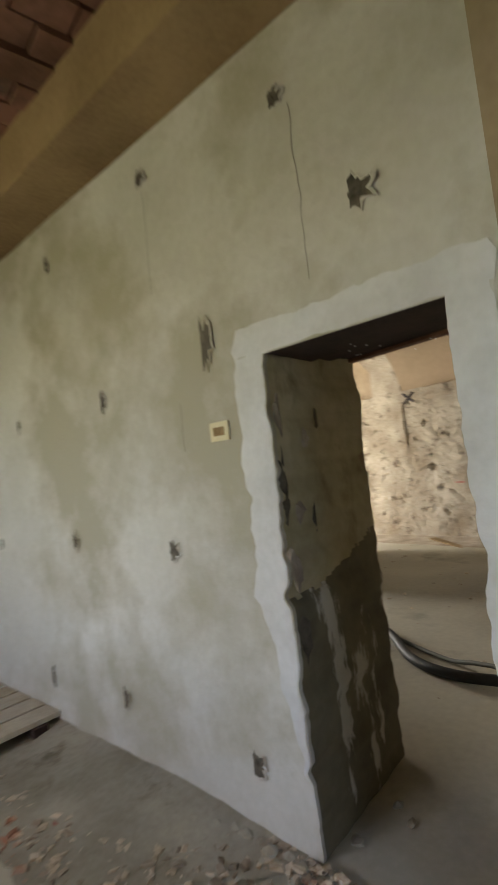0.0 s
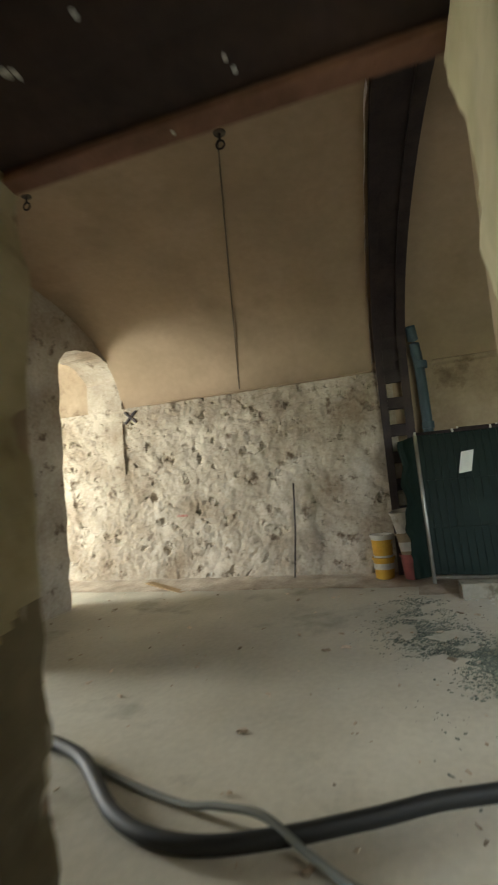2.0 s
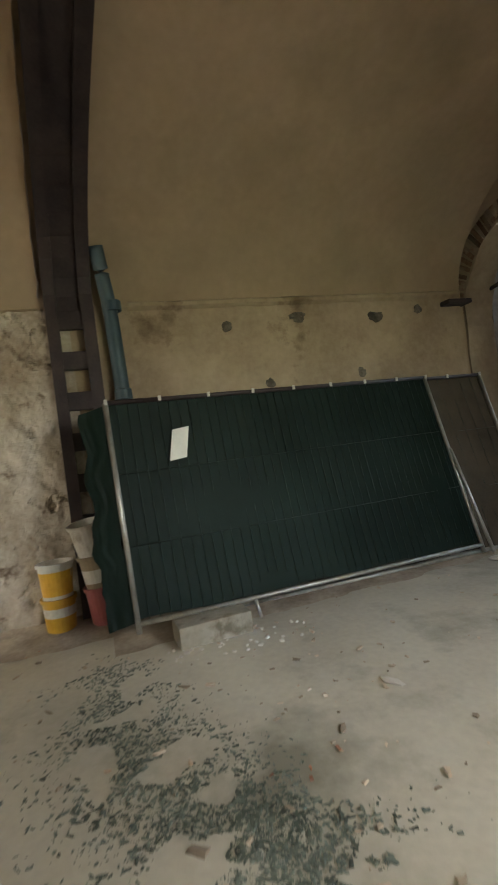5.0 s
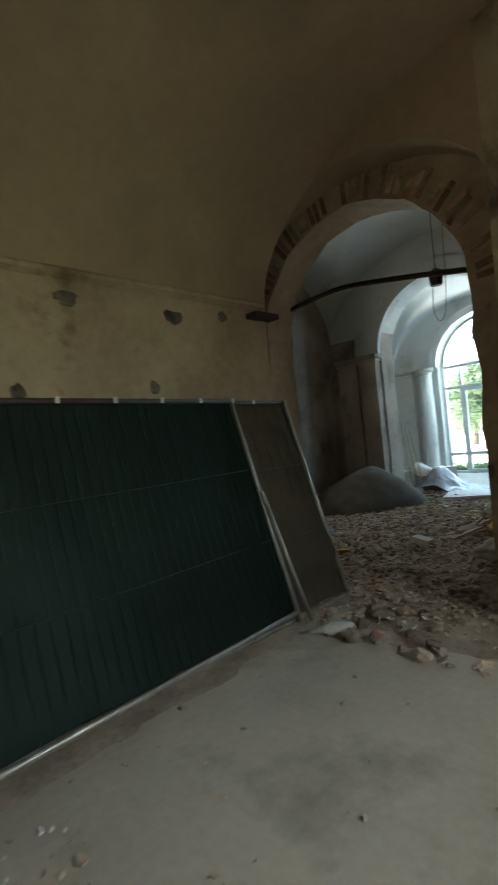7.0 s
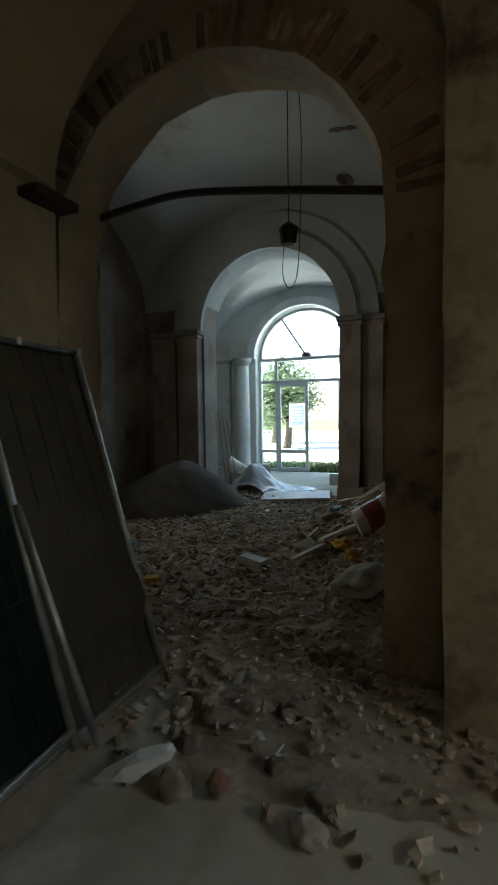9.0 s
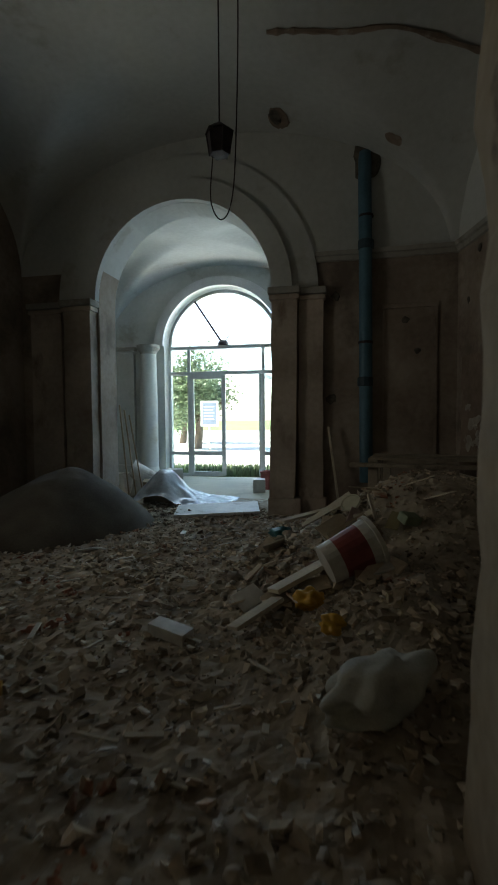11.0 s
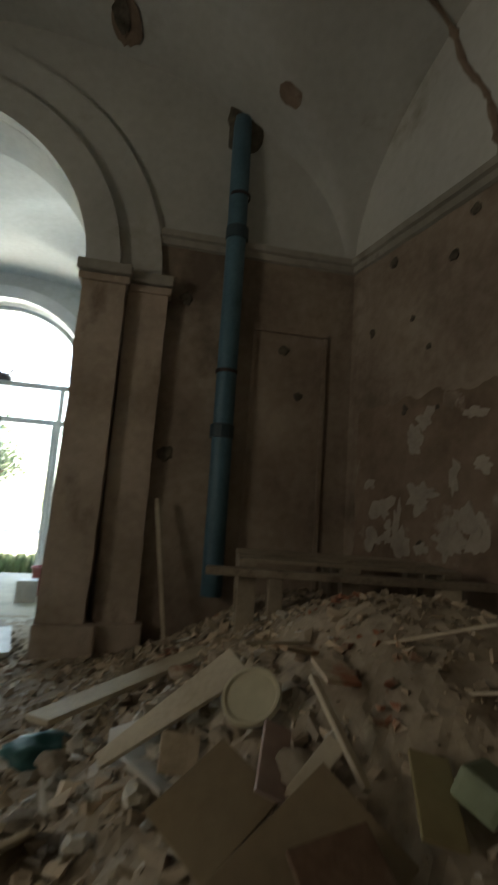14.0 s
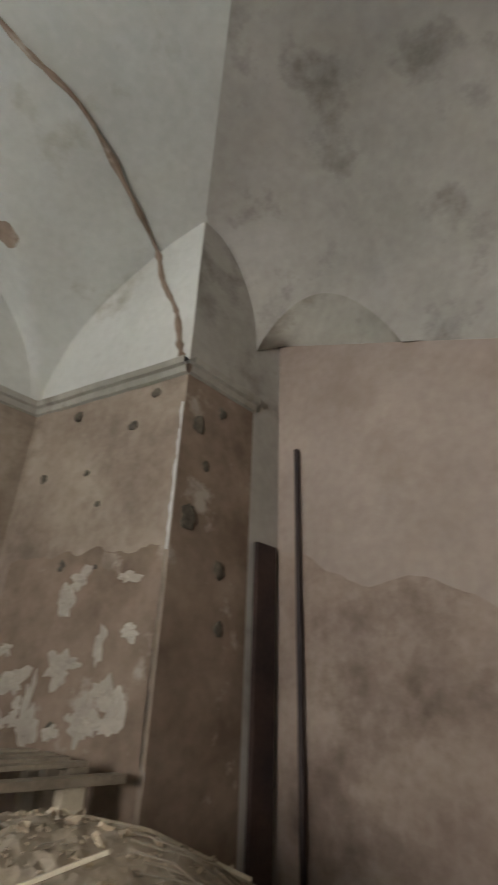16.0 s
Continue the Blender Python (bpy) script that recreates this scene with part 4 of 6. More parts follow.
# hooks in the vault with a cable trail
for y in (-2.18, -4.1):
    z = vault_z(5.14)
    hk = thing("ceiling_hook", pose(5.14, y, z), "small iron ring hook in the ochre vault", "hook", "vault hooks")
    tube_part("shank", [(0, 0, 0.04), (0, 0, -0.07)], 0.010, M_STEEL, hk)
    tube_part("ring", [(0, 0.035 * math.cos(a), -0.105 + 0.035 * math.sin(a)) for a in [2 * math.pi * k / 14 for k in range(15)]], 0.008, M_STEEL, hk)
    part("rose", lathe_bm([(0.0, -0.012), (0.05, -0.01), (0.055, 0.02)], 14), M_HOLE, hk)
trail = [(GC - GH * math.cos(a) + 0.0, -1.0 - 0.337 * (8.7 - GC + GH * math.cos(a)), SPRING + RISE * math.sin(a) - 0.012) for k, a in [(k, math.radians(2 + 93 * k / 14)) for k in range(15)]]
tagged(obj("cable_trail", tube_bm(smooth_line(trail, 5), 0.0055, 6), M_HOLE), "thin dark cable running down the vault from a hook", "cable")

# putlog holes in the rendered wall
for k, (y, z, w) in enumerate(((0.31, 2.54, 0.06), (1.08, 2.60, 0.10), (2.0, 2.56, 0.09), (2.55, 2.62, 0.06), (0.7, 1.95, 0.05), (1.75, 1.98, 0.05))):
    ob = obj("putlog_hole", lump_bm(0.03, w, 0.055, k + 3, 0.3, 2), M_HOLE)
    ob.location = (W2X - 0.005, y, z)
    tagged(ob, "small dark putlog hole in the stained render", "wall hole", "putlog holes")
iron = obj("iron_bracket", boxed(-0.2, 0.2, -0.16, 0.16, -0.025, 0.025, 0.008), M_STEEL)
iron.location = (1.72, 3.02, 2.66)
tagged(iron, "flat dark iron tie end set in the wall", "bracket")


# leaning fence panels
def fence_panel(name, bl, br, tl, tr, net, label, wires, feet, sag):
    bl, br, tl, tr = (Vector(p) for p in (bl, br, tl, tr))
    e = thing(name, Matrix.Translation(bl), label, "fence panel", "leaning fence panels")
    P = lambda u, v: (bl.lerp(br, u)).lerp(tl.lerp(tr, u), v) - bl
    nrm = (br - bl).cross(tl - bl).normalized()
    if nrm.x < 0:
        nrm = -nrm
    tube_part("bottom_tube", [P(0, 0), P(1, 0)], 0.019, M_GALV, e)
    top_tube = tube_part("top_tube", [P(0, 1), P(1, 1)], 0.019, M_STEEL, e)
    tube_part("side_tube", [P(0, -feet), P(0, 1)], 0.021, M_GALV, e)
    tube_part("side_tube", [P(1, -feet), P(1, 1)], 0.021, M_GALV, e)
    for k in range(wires):
        u = (k + 1) / (wires + 1)
        tube_part("wire", [P(u, 0.01), P(u, 0.99)], 0.0025, M_WIRE, e, sides=4)
    for v in (0.33, 0.66):
        tube_part("cross_wire", [P(0, v), P(1, v)], 0.0022, M_WIRE, e, sides=4)

    def sheet(u, v):
        w = sag * (fractal((u * 3.4, v * 2, 1), 1.5, sag * 50) + 0.6 * math.sin(v * 19 + 3 * u) * math.exp(-((v - 0.12) / 0.12) ** 2))
        if net is M_NETBROWN:             # tight pulls towards the side tube
            w += 0.022 * max(0.0, math.sin(v * 27 + 3.5 * u)) ** 2 * max(0.0, (u - 0.72) / 0.28) * (1 - 0.9 * max(0.0, (u - 0.95) / 0.05))
        vv = 0.015 + (v * 0.99) + 0.012 * fractal((u * 8, 0, v), 1)
        return P(u, vv) + nrm * (-0.010 + w)
    part("shade_net", grid_bm(110, 60, sheet), net, e, smooth=True)
    for k in range(9):
        part("cable_tie", boxed(-0.006, 0.006, -0.012, 0.012, -0.02, 0.02, 0.002, Matrix.Translation(P(k / 8, 1) + nrm * 0.03)), M_WHITE, top_tube, "white cable tie")
    return e, P, nrm


back, PB, NB = fence_panel("fence_panel", (2.43, -0.30, 0.03), (2.44, 3.14, 0.03), (1.90, -0.42, 1.86), (1.84, 3.2, 1.82), M_NETBROWN,
                           "mesh fence panel with faded brown net, leaning on the wall", 24, 0.0, 0.030)
front, PF, NF = fence_panel("fence_panel", (2.86, -0.92, 0.20), (2.47, 2.40, 0.10), (2.60, -0.95, 1.80), (1.98, 2.36, 1.83), M_NET,
                            "mesh fence panel covered in dark green net, propped on kerb", 40, 0.04, 0.016)
# torn flap of net at the panel's near end
flap = part("net_flap", grid_bm(16, 40, lambda u, v: PF(0, v * 0.98 + 0.01) + NF * (0.0 + 0.03 * u * fractal((u * 3, v * 5, 0), 1.2, 7)) + Vector((-0.05 * u, -0.20 * u - 0.05 * fractal((0, v * 4, 0), 1), -0.05 * u))), M_NET, front, smooth=True)
part("paper_label", grid_bm(3, 4, lambda u, v: PF(0.125 + 0.042 * u + 0.018 * v, 0.69 + 0.15 * v + 0.01 * u) + NF * 0.022), M_PAPER, front, "blank white paper label")
brace = tube_part("brace_leg", [PF(1.0, 0.55) + NF * 0.02, PF(1.0, -0.03) + NF * 0.10 + Vector((0, 0.02, -0.02))], 0.018, M_GALV, front)
tube_part("short_foot", [PF(0.27, 0.0), PF(0.275, -0.09) + NF * 0.02], 0.014, M_GALV, front)
kerb = tagged(obj("kerb_stone", boxed(-0.13, 0.13, -0.27, 0.27, 0, 0.155, 0.012), M_DUST), "rough concrete kerb block propping the fence panel", "kerb stone")
kerb.matrix_world = pose(2.86, -0.40, 0, 0, 0, 4)
rng = random.Random(21)
stones("glass_chip", [(2.9 + 0.35 * rng.random(), -0.75 + 1.0 * rng.random(), 0.008 + 0.014 * rng.random()) for _ in range(40)], M_WHITE,
       "small pale chip on the floor by the kerb block", "chip", "pale chips by the fence")
slab = obj("white_slab", lump_bm(0.15, 0.07, 0.03, 9, 0.2, 2), M_WHITE)
slab.matrix_world = pose(2.80, 2.40, 0.04, 0, 0, 60)
tagged(slab, "flat white broken slab piece on the floor", "slab piece")
slab = obj("white_chip", lump_bm(0.07, 0.03, 0.01, 9, 0.2, 2), M_WHITE)
slab.matrix_world = pose(4.11, 0.29, 0.012, 0, 0, 20)
tagged(slab, "thin white plaster chip on the floor", "chip")

# small chips and twigs over the gallery floor
verts, faces = [], []
rng = random.Random(5)
box_q = ((0, 2, 3, 1), (4, 5, 7, 6), (0, 1, 5, 4), (2, 6, 7, 3), (0, 4, 6, 2), (1, 3, 7, 5))


def chunk(cx, cy, cz, sx, sy, sz, r, tilt):
    m = Matrix.Translation((cx, cy, cz)) @ Euler((tilt[0], tilt[1], r)).to_matrix().to_4x4()
    base = len(verts)
    for z in (-1, 1):
        for y in (-1, 1):
            for x in (-1, 1):
                verts.append(m @ Vector((x * sx * (0.25 + 0.9 * rng.random()), y * sy * (0.25 + 0.9 * rng.random()), z * sz * (0.3 + 0.8 * rng.random()))))
    faces.extend([tuple(base + i for i in q) for q in box_q])


def finish_chunks(name, material, label, category):
    global verts, faces
    me = bpy.data.meshes.new(name)
    me.from_pydata([tuple(v) for v in verts], [], faces)
    me.materials.append(material)
    verts, faces = [], []
    return tagged(new(name, me), label, category, kind="stuff")


for _ in range(1500):
    x, y = 1.95 + 5.7 * rng.random(), -5.2 + 8.2 * rng.random()
    if rng.random() > 0.25 + 0.75 * math.exp(-((y + 0.2 - (x - 3) * 0.1) / 0.7) ** 2) + 0.5 * math.exp(-((x - 2.2) / 0.5) ** 2):
        continue
    s = 0.004 + 0.012 * rng.random() ** 2
    chunk(x, y, s * 0.5 + 0.004, s * (1 + 2 * rng.random()), s, s * 0.6, 6.3 * rng.random(), (0, 0))
finish_chunks("floor_chips", M_CHUNK, "small chips and grit scattered on the concrete floor", "debris")

rng = random.Random(41)
trail_line = ((3.0, -1.15, 0.16), (3.9, -1.1, 0.22), (4.5, -0.95, 0.22), (4.75, -0.6, 0.14), (5.2, -0.45, 0.20), (5.9, -0.35, 0.26), (6.4, -0.1, 0.30))
for _ in range(11000):
    k = rng.randrange(len(trail_line) - 1)
    a, b = trail_line[k], trail_line[k + 1]
    t = rng.random()
    w = a[2] + (b[2] - a[2]) * t
    x, y = a[0] + (b[0] - a[0]) * t + rng.gauss(0, w), a[1] + (b[1] - a[1]) * t + rng.gauss(0, w)
    if fractal((x, y, 0), 2.2, 15) < -0.05:
        continue
    q = 0.002 + 0.006 * rng.random() ** 2
    chunk(x, y, q * 0.4 + 0.003, q * (1 + 2 * rng.random()), q, q * 0.4, 6.3 * rng.random(), (0, 0))
finish_chunks("glass_grit", M_GRIT, "dark greenish glass grit trail swept over the floor", "grit")
for _ in range(2600):
    y = -5.0 + 3.6 * rng.random()
    x = face_a(y) + 0.02 + 0.75 * rng.random() ** 1.8
    q = 0.004 + 0.018 * rng.random() ** 2.4
    chunk(x, y, q * 0.4 + 0.004, q * (1 + rng.random()), q, q * 0.5, 6.3 * rng.random(), (0.3 * rng.random(), 0))
finish_chunks("wall_grit", M_CHUNK, "crumbled plaster grit along the wall foot", "debris")
strip = grid_bm(120, 8, lambda u, v: Vector((W2X + 0.02 + 0.62 * v + 0.10 * v * fractal((u * 5, 0, 0), 1.3), -7.5 + 6.9 * u, 0.006 + 0.05 * (1 - v) ** 1.5 + 0.012 * (1 - v) * fractal((u * 30, v * 4, 0), 1))))
tagged(obj("dirt_strip", strip, M_DIRT, smooth=True), "brown dirt strip banked along the stone wall", "dirt", kind="stuff")
strip = grid_bm(90, 10, lambda u, v: (lambda y: Vector((face_a(y) + (0.8 * v + 0.14 * v * fractal((u * 6, 0, 0), 1.4)) * min(1.0, 0.15 + 6 * (1 - u)), y, 0.004 + 0.07 * min(1.0, 0.05 + 6 * (1 - u)) * (1 - v) ** 2 + 0.012 * (1 - v) * fractal((u * 24, v * 4, 0), 1))))(-6.5 + 4.8 * u))
tagged(obj("dirt_strip", strip, M_DUST, smooth=True), "grey dust and dirt banked along the whitewashed wall", "dirt", kind="stuff")
strip = grid_bm(100, 6, lambda u, v: Vector((1.84 + (1.02 - 0.36 * u) * v + 0.07 * v * fractal((u * 9, 0, 3), 1.2), -1.1 + 4.2 * u, 0.010 + 0.03 * (1 - v) + 0.008 * (1 - v) * fractal((u * 30, v * 4, 0), 1))))
tagged(obj("dirt_strip", strip, M_DIRT, smooth=True), "brown dirt and dust lying under the leaning fence", "dirt", kind="stuff")
# rubble on the hall floor and heap
for _ in range(26000):
    x, y = -1.0 + 6.4 * rng.random(), 2.3 + 7.2 * rng.random()
    h = bump_ground(x, y)
    heap = h > 0.12
    if y < 3.0 and rng.random() > (y - 2.2):
        continue
    if not heap and rng.random() > 0.62:
        continue
    s = 0.006 + (0.027 if heap else 0.024) * rng.random() ** 3.2
    s = min(s, 0.02) if y < 3.5 else s
    if x > 5.0 and y < 4.0:
        continue
    if h > 0.40 and x > 3.45:             # the top of the heap is earth with small clods
        s *= 0.55
    chunk(x, y, h + 0.004 + s * 0.35, s * (1 + rng.random()), s, s * (0.5 + 0.4 * rng.random()), 6.3 * rng.random(), (rng.uniform(-0.6, 0.6), rng.uniform(-0.6, 0.6)))
finish_chunks("rubble", M_CHUNK, "broken brick, plaster and stone rubble covering the floor", "rubble")

rng = random.Random(77)
for _ in range(2600):
    x, y = -0.6 + 4.2 * rng.random(), 2.6 + 5.6 * rng.random()
    q = 0.004 + 0.016 * rng.random() ** 3
    chunk(x, y, bump_ground(x, y) + 0.010 + q * 0.6, q * (1 + 1.6 * rng.random()), q, q * 0.45, 6.3 * rng.random(), (rng.uniform(-0.5, 0.5), rng.uniform(-0.5, 0.5)))
finish_chunks("plaster_chips", M_WHITE, "pale plaster and tile chips strewn over the dirt", "debris")

# larger stones in the passage
rng = random.Random(8)
for k in range(46):
    a = rng.random()
    x, y = (2.75 + 0.8 * rng.random(), 2.35 + 1.3 * rng.random()) if k < 26 else (2.3 + 1.1 * rng.random(), 4.9 + 2.4 * rng.random())
    s = 0.028 + 0.034 * rng.random()
    ob = obj("stone", lump_bm(s * (1 + 0.5 * a), s, s * 0.7, k + 11, 0.22, 3), M_STONELUMP, smooth=True)
    ob.location = (x, y, bump_ground(x, y) + s * 0.25)
    ob.rotation_euler = (rng.uniform(-0.4, 0.4), rng.uniform(-0.4, 0.4), 6 * rng.random())
    tagged(ob, "rounded dusty masonry stone lying in the rubble", "stone", "loose stones")


rng = random.Random(83)
for k in range(60):
    x, y = 2.35 + 0.75 * rng.random(), 5.2 + 1.9 * rng.random()
    r = 0.014 + 0.026 * rng.random() ** 1.5
    ob = obj("lime_lump", lump_bm(r * 1.3, r, r * 0.75, k + 5, 0.3, 2), M_LIME)
    ob.location = (x, y, bump_ground(x, y) + r * 0.5 + 0.01)
    ob.rotation_euler = (0, 0, 6 * rng.random())
    tagged(ob, "pale broken lime plaster lump in the rubble", "rubble lump", "lime lumps")


def board(name, x, y, z, l, w, t, rx, ry, rz, material, label, category, group=""):
    ob = obj(name, boxed(-l / 2, l / 2, -w / 2, w / 2, -t / 2, t / 2, min(0.004, t * 0.3)), material)
    ob.matrix_world = pose(x, y, z, rx, ry, rz)
    return tagged(ob, label, category, group)


def on(x, y, dz=0.0):
    return bump_ground(x, y) + dz


# ---- hall ----
board("white_block", 2.23, 5.05, on(2.23, 5.05, 0.05), 0.26, 0.11, 0.07, 4, 5, -18, M_WHITE, "white plaster block lying in the rubble", "block")
board("wood_offcut", 2.40, 6.52, on(2.4, 6.52, 0.08), 0.26, 0.055, 0.03, 20, 18, 112, M_WHITE, "short white painted offcut in the rubble", "offcut", "offcuts")
board("wood_offcut", 1.44, 7.52, on(1.44, 7.52, 0.03), 0.16, 0.05, 0.03, 8, 0, 100, M_WHITE, "short white painted offcut in the rubble", "offcut", "offcuts")
board("wood_offcut", 0.70, 6.75, on(0.7, 6.75, 0.02), 0.24, 0.03, 0.02, 0, 4, 60, M_WHITE, "thin white stick lying in the dirt", "offcut", "offcuts")
board("cut_board", 2.95, 5.50, on(2.95, 5.50, 0.12), 0.42, 0.17, 0.03, -14, -18, 38, M_PALE_WOOD, "pale cut board lying on the rubble heap", "board", "boards on the heap")
board("cut_board", 2.72, 5.18, on(2.72, 5.18, 0.09), 0.36, 0.13, 0.025, -16, -16, 48, M_PALE_WOOD, "pale cut board lying on the rubble heap", "board", "boards on the heap")
board("cut_board", 2.95, 7.35, on(2.95, 7.35, 0.10), 0.95, 0.16, 0.022, -8, -6, 42, M_PALE_WOOD, "long greenish-white board with a handle hole", "board", "boards on the heap")
bm = boxed(-0.25, 0.25, -0.075, 0.075, -0.007, 0.007, 0.003)
for v in bm.verts:
    v.co.y *= 0.35 + 1.3 * (v.co.x + 0.25)
panel = obj("cut_board", bm, M_PALE_WOOD)
panel.matrix_world = pose(3.07, 6.60, on(3.07, 6.60, 0.10), 18, -32, 10)
tagged(panel, "tapered white panel lying on the heap", "board", "boards on the heap")
lid = obj("bucket_lid", lathe_bm([(0.0, 0.004), (0.07, 0.004), (0.076, 0.012), (0.084, 0.012), (0.086, -0.006), (0.0, -0.008)], 28), surface("cream_plastic", (0.44, 0.42, 0.30), (0.60, 0.57, 0.43), 4, 30, 0.5, 0.1))
lid.matrix_world = pose(3.27, 6.40, on(3.27, 6.40, 0.10), 34, -28, 0)
tagged(lid, "round cream plastic bucket lid on the rubble", "lid")
board("pink_panel", 3.29, 6.20, on(3.29, 6.20, 0.08), 0.17, 0.075, 0.014, 30, -35, 70, surface("pale_pink_board", (0.36, 0.27, 0.25), (0.50, 0.40, 0.37), 5, 30, 0.8, 0.2), "pale pink board piece on the heap", "board")
board("cut_board", 3.37, 6.12, on(3.37, 6.12, 0.08), 0.16, 0.05, 0.014, 24, -30, 30, M_PALE_WOOD, "short pale board on the heap", "board", "boards on the heap")
board("cut_board", 3.43, 6.16, on(3.43, 6.16, 0.10), 0.30, 0.028, 0.014, 24, -30, 100, M_PALE_WOOD, "narrow pale board on the heap", "board", "boards on the heap")
board("cardboard_sheet", 3.15, 6.18, on(3.15, 6.18, 0.09), 0.24, 0.20, 0.010, 22, -26, 30, M_CARD, "brown hardboard sheet tilted on the heap", "sheet", "sheets on the heap")
board("cardboard_sheet", 3.30, 5.92, on(3.3, 5.92, 0.10), 0.32, 0.24, 0.012, 30, -26, 25, M_CARD, "brown hardboard sheet tilted on the heap", "sheet", "sheets on the heap")
board("cardboard_sheet", 3.05, 5.42, on(3.05, 5.42, 0.07), 0.20, 0.16, 0.012, 12, -14, 12, M_CARD, "brown hardboard sheet tilted on the heap", "sheet", "sheets on the heap")
board("yellow_board", 3.58, 5.98, on(3.58, 5.98, 0.05), 0.20, 0.09, 0.012, 10, -24, 70, surface("dull_yellow_board", (0.25, 0.21, 0.11), (0.35, 0.30, 0.17), 4, 30, 0.8, 0.2), "dull yellow board piece on the heap", "board")
board("floor_tile", 3.34, 5.86, on(3.34, 5.86, 0.12), 0.17, 0.15, 0.015, 30, -8, 10, M_BRICK, "broken red floor tile stuck in the heap", "tile")
for k, (x, y, l, rz, ry) in enumerate(((3.75, 6.35, 0.5, 130, 20), (3.85, 6.15, 0.6, 120, 18), (3.45, 6.6, 0.5, 30, 6))):
    board("lath", x, y, on(x, y, 0.05), l * 0.9, 0.019, 0.010, 0, ry, rz, M_PALE_WOOD, "thin splintered lath on the heap", "lath", "laths on the heap")
tagged(obj("lath", tube_bm([(4.16, 6.95, on(4.16, 6.95, 0.03)), (4.42, 6.70, on(4.42, 6.70, 0.025)), (4.66, 6.42, on(4.66, 6.42, 0.03))], 0.011, 5), M_PALE_WOOD), "pale splintered lath lying down the heap", "lath", "laths on the heap")
rng = random.Random(29)
for k in range(11):
    x, y, a, l = 4.05 + 0.35 * rng.random(), 6.2 + 0.5 * rng.random(), -0.95 + 0.55 * rng.random(), 0.35 + 0.45 * rng.random()
    pts = [(x + l * q * math.cos(a), y + l * q * math.sin(a), on(x + l * q * math.cos(a), y + l * q * math.sin(a), 0.018 + 0.03 * q * (1 - q) * k % 0.03)) for q in (0, 0.25, 0.5, 0.75, 1)]
    tagged(obj("twig", tube_bm(pts, 0.002 + 0.002 * rng.random(), 5), M_GREYWOOD), "dry pale twig fanned out on the heap", "twig", "twigs on the heap")
rng = random.Random(17)
for k in range(26):
    x, y = 2.5 + 1.0 * rng.random(), 5.3 + 1.4 * rng.random()
    board("tile_shard", x, y, on(x, y, 0.05), 0.08 + 0.14 * rng.random(), 0.07 + 0.10 * rng.random(), 0.014, rng.uniform(-35, 35), rng.uniform(-45, 20), rng.uniform(0, 180),
          rng.choice((M_WHITE, M_CHUNK, M_PALE_WOOD, M_CARD, M_BRICK)), "broken flat panel shard on the rubble heap", "shard", "panel shards")
for k in range(60):
    x, y = 0.2 + 3.2 * rng.random(), 2.9 + 4.6 * rng.random()
    board("splinter", x, y, on(x, y, 0.025), 0.06 + 0.16 * rng.random(), 0.012 + 0.02 * rng.random(), 0.010, rng.uniform(-8, 8), rng.uniform(-8, 8), rng.uniform(0, 180),
          rng.choice((M_WHITE, M_PALE_WOOD, M_PALE_WOOD)), "pale wood splinter lying in the dirt", "splinter", "wood splinters")

# tipped bucket and bags
tip = bucket("tipped_bucket", pose(3.12, 5.42, on(3.12, 5.42, 0.17), 0, 66, 22), 0.125, 0.155, 0.36, [M_WHITE, M_RED, M_RED, M_WHITE], "white plastic bucket with red band tipped over on rubble")
for k, (x, y, s) in enumerate(((3.04, 5.28, 0.09), (3.18, 4.90, 0.065))):
    ob = obj("plastic_bag", lump_bm(s * 1.0, s * 0.85, s * 0.75, k + 58, 0.3, 4), M_YELLOW, smooth=True)
    ob.location = (x, y, on(x, y, s * 0.55))
    tagged(ob, "crumpled yellow plastic bag on the rubble", "plastic bag", "yellow bags")
ob = obj("cement_sack", lump_bm(0.24, 0.14, 0.09, 77, 0.26, 4), M_SACK, smooth=True)
ob.matrix_world = pose(3.38, 4.35, on(3.38, 4.35, 0.09), 0, -12, 35)
tagged(ob, "lumpy grey woven sack lying on the rubble", "sack")
ob = obj("plastic_bag", lump_bm(0.12, 0.09, 0.05, 71, 0.35, 3), M_TEAL, smooth=True)
ob.location = (2.62, 7.05, on(2.62, 7.05, 0.04))
tagged(ob, "crumpled dark teal plastic on the rubble", "plastic bag")
ob = obj("plastic_canister", boxed(-0.07, 0.07, -0.05, 0.05, -0.035, 0.035, 0.014), M_CANISTER)
ob.matrix_world = pose(3.68, 5.95, on(3.68, 5.95, 0.05), 20, 10, 35)
tagged(ob, "dusty pale green plastic container on the heap", "canister")
board("foam_strip", 0.55, 5.35, on(0.55, 5.35, 0.02), 0.34, 0.10, 0.03, 0, 0, -8, M_BLUE, "light blue foam strip on the floor", "foam strip")
board("yellow_block", 1.62, 4.28, on(1.62, 4.28, 0.03), 0.12, 0.09, 0.06, 0, 0, 30, M_YELLOW, "small yellow plastic block in the rubble", "block")


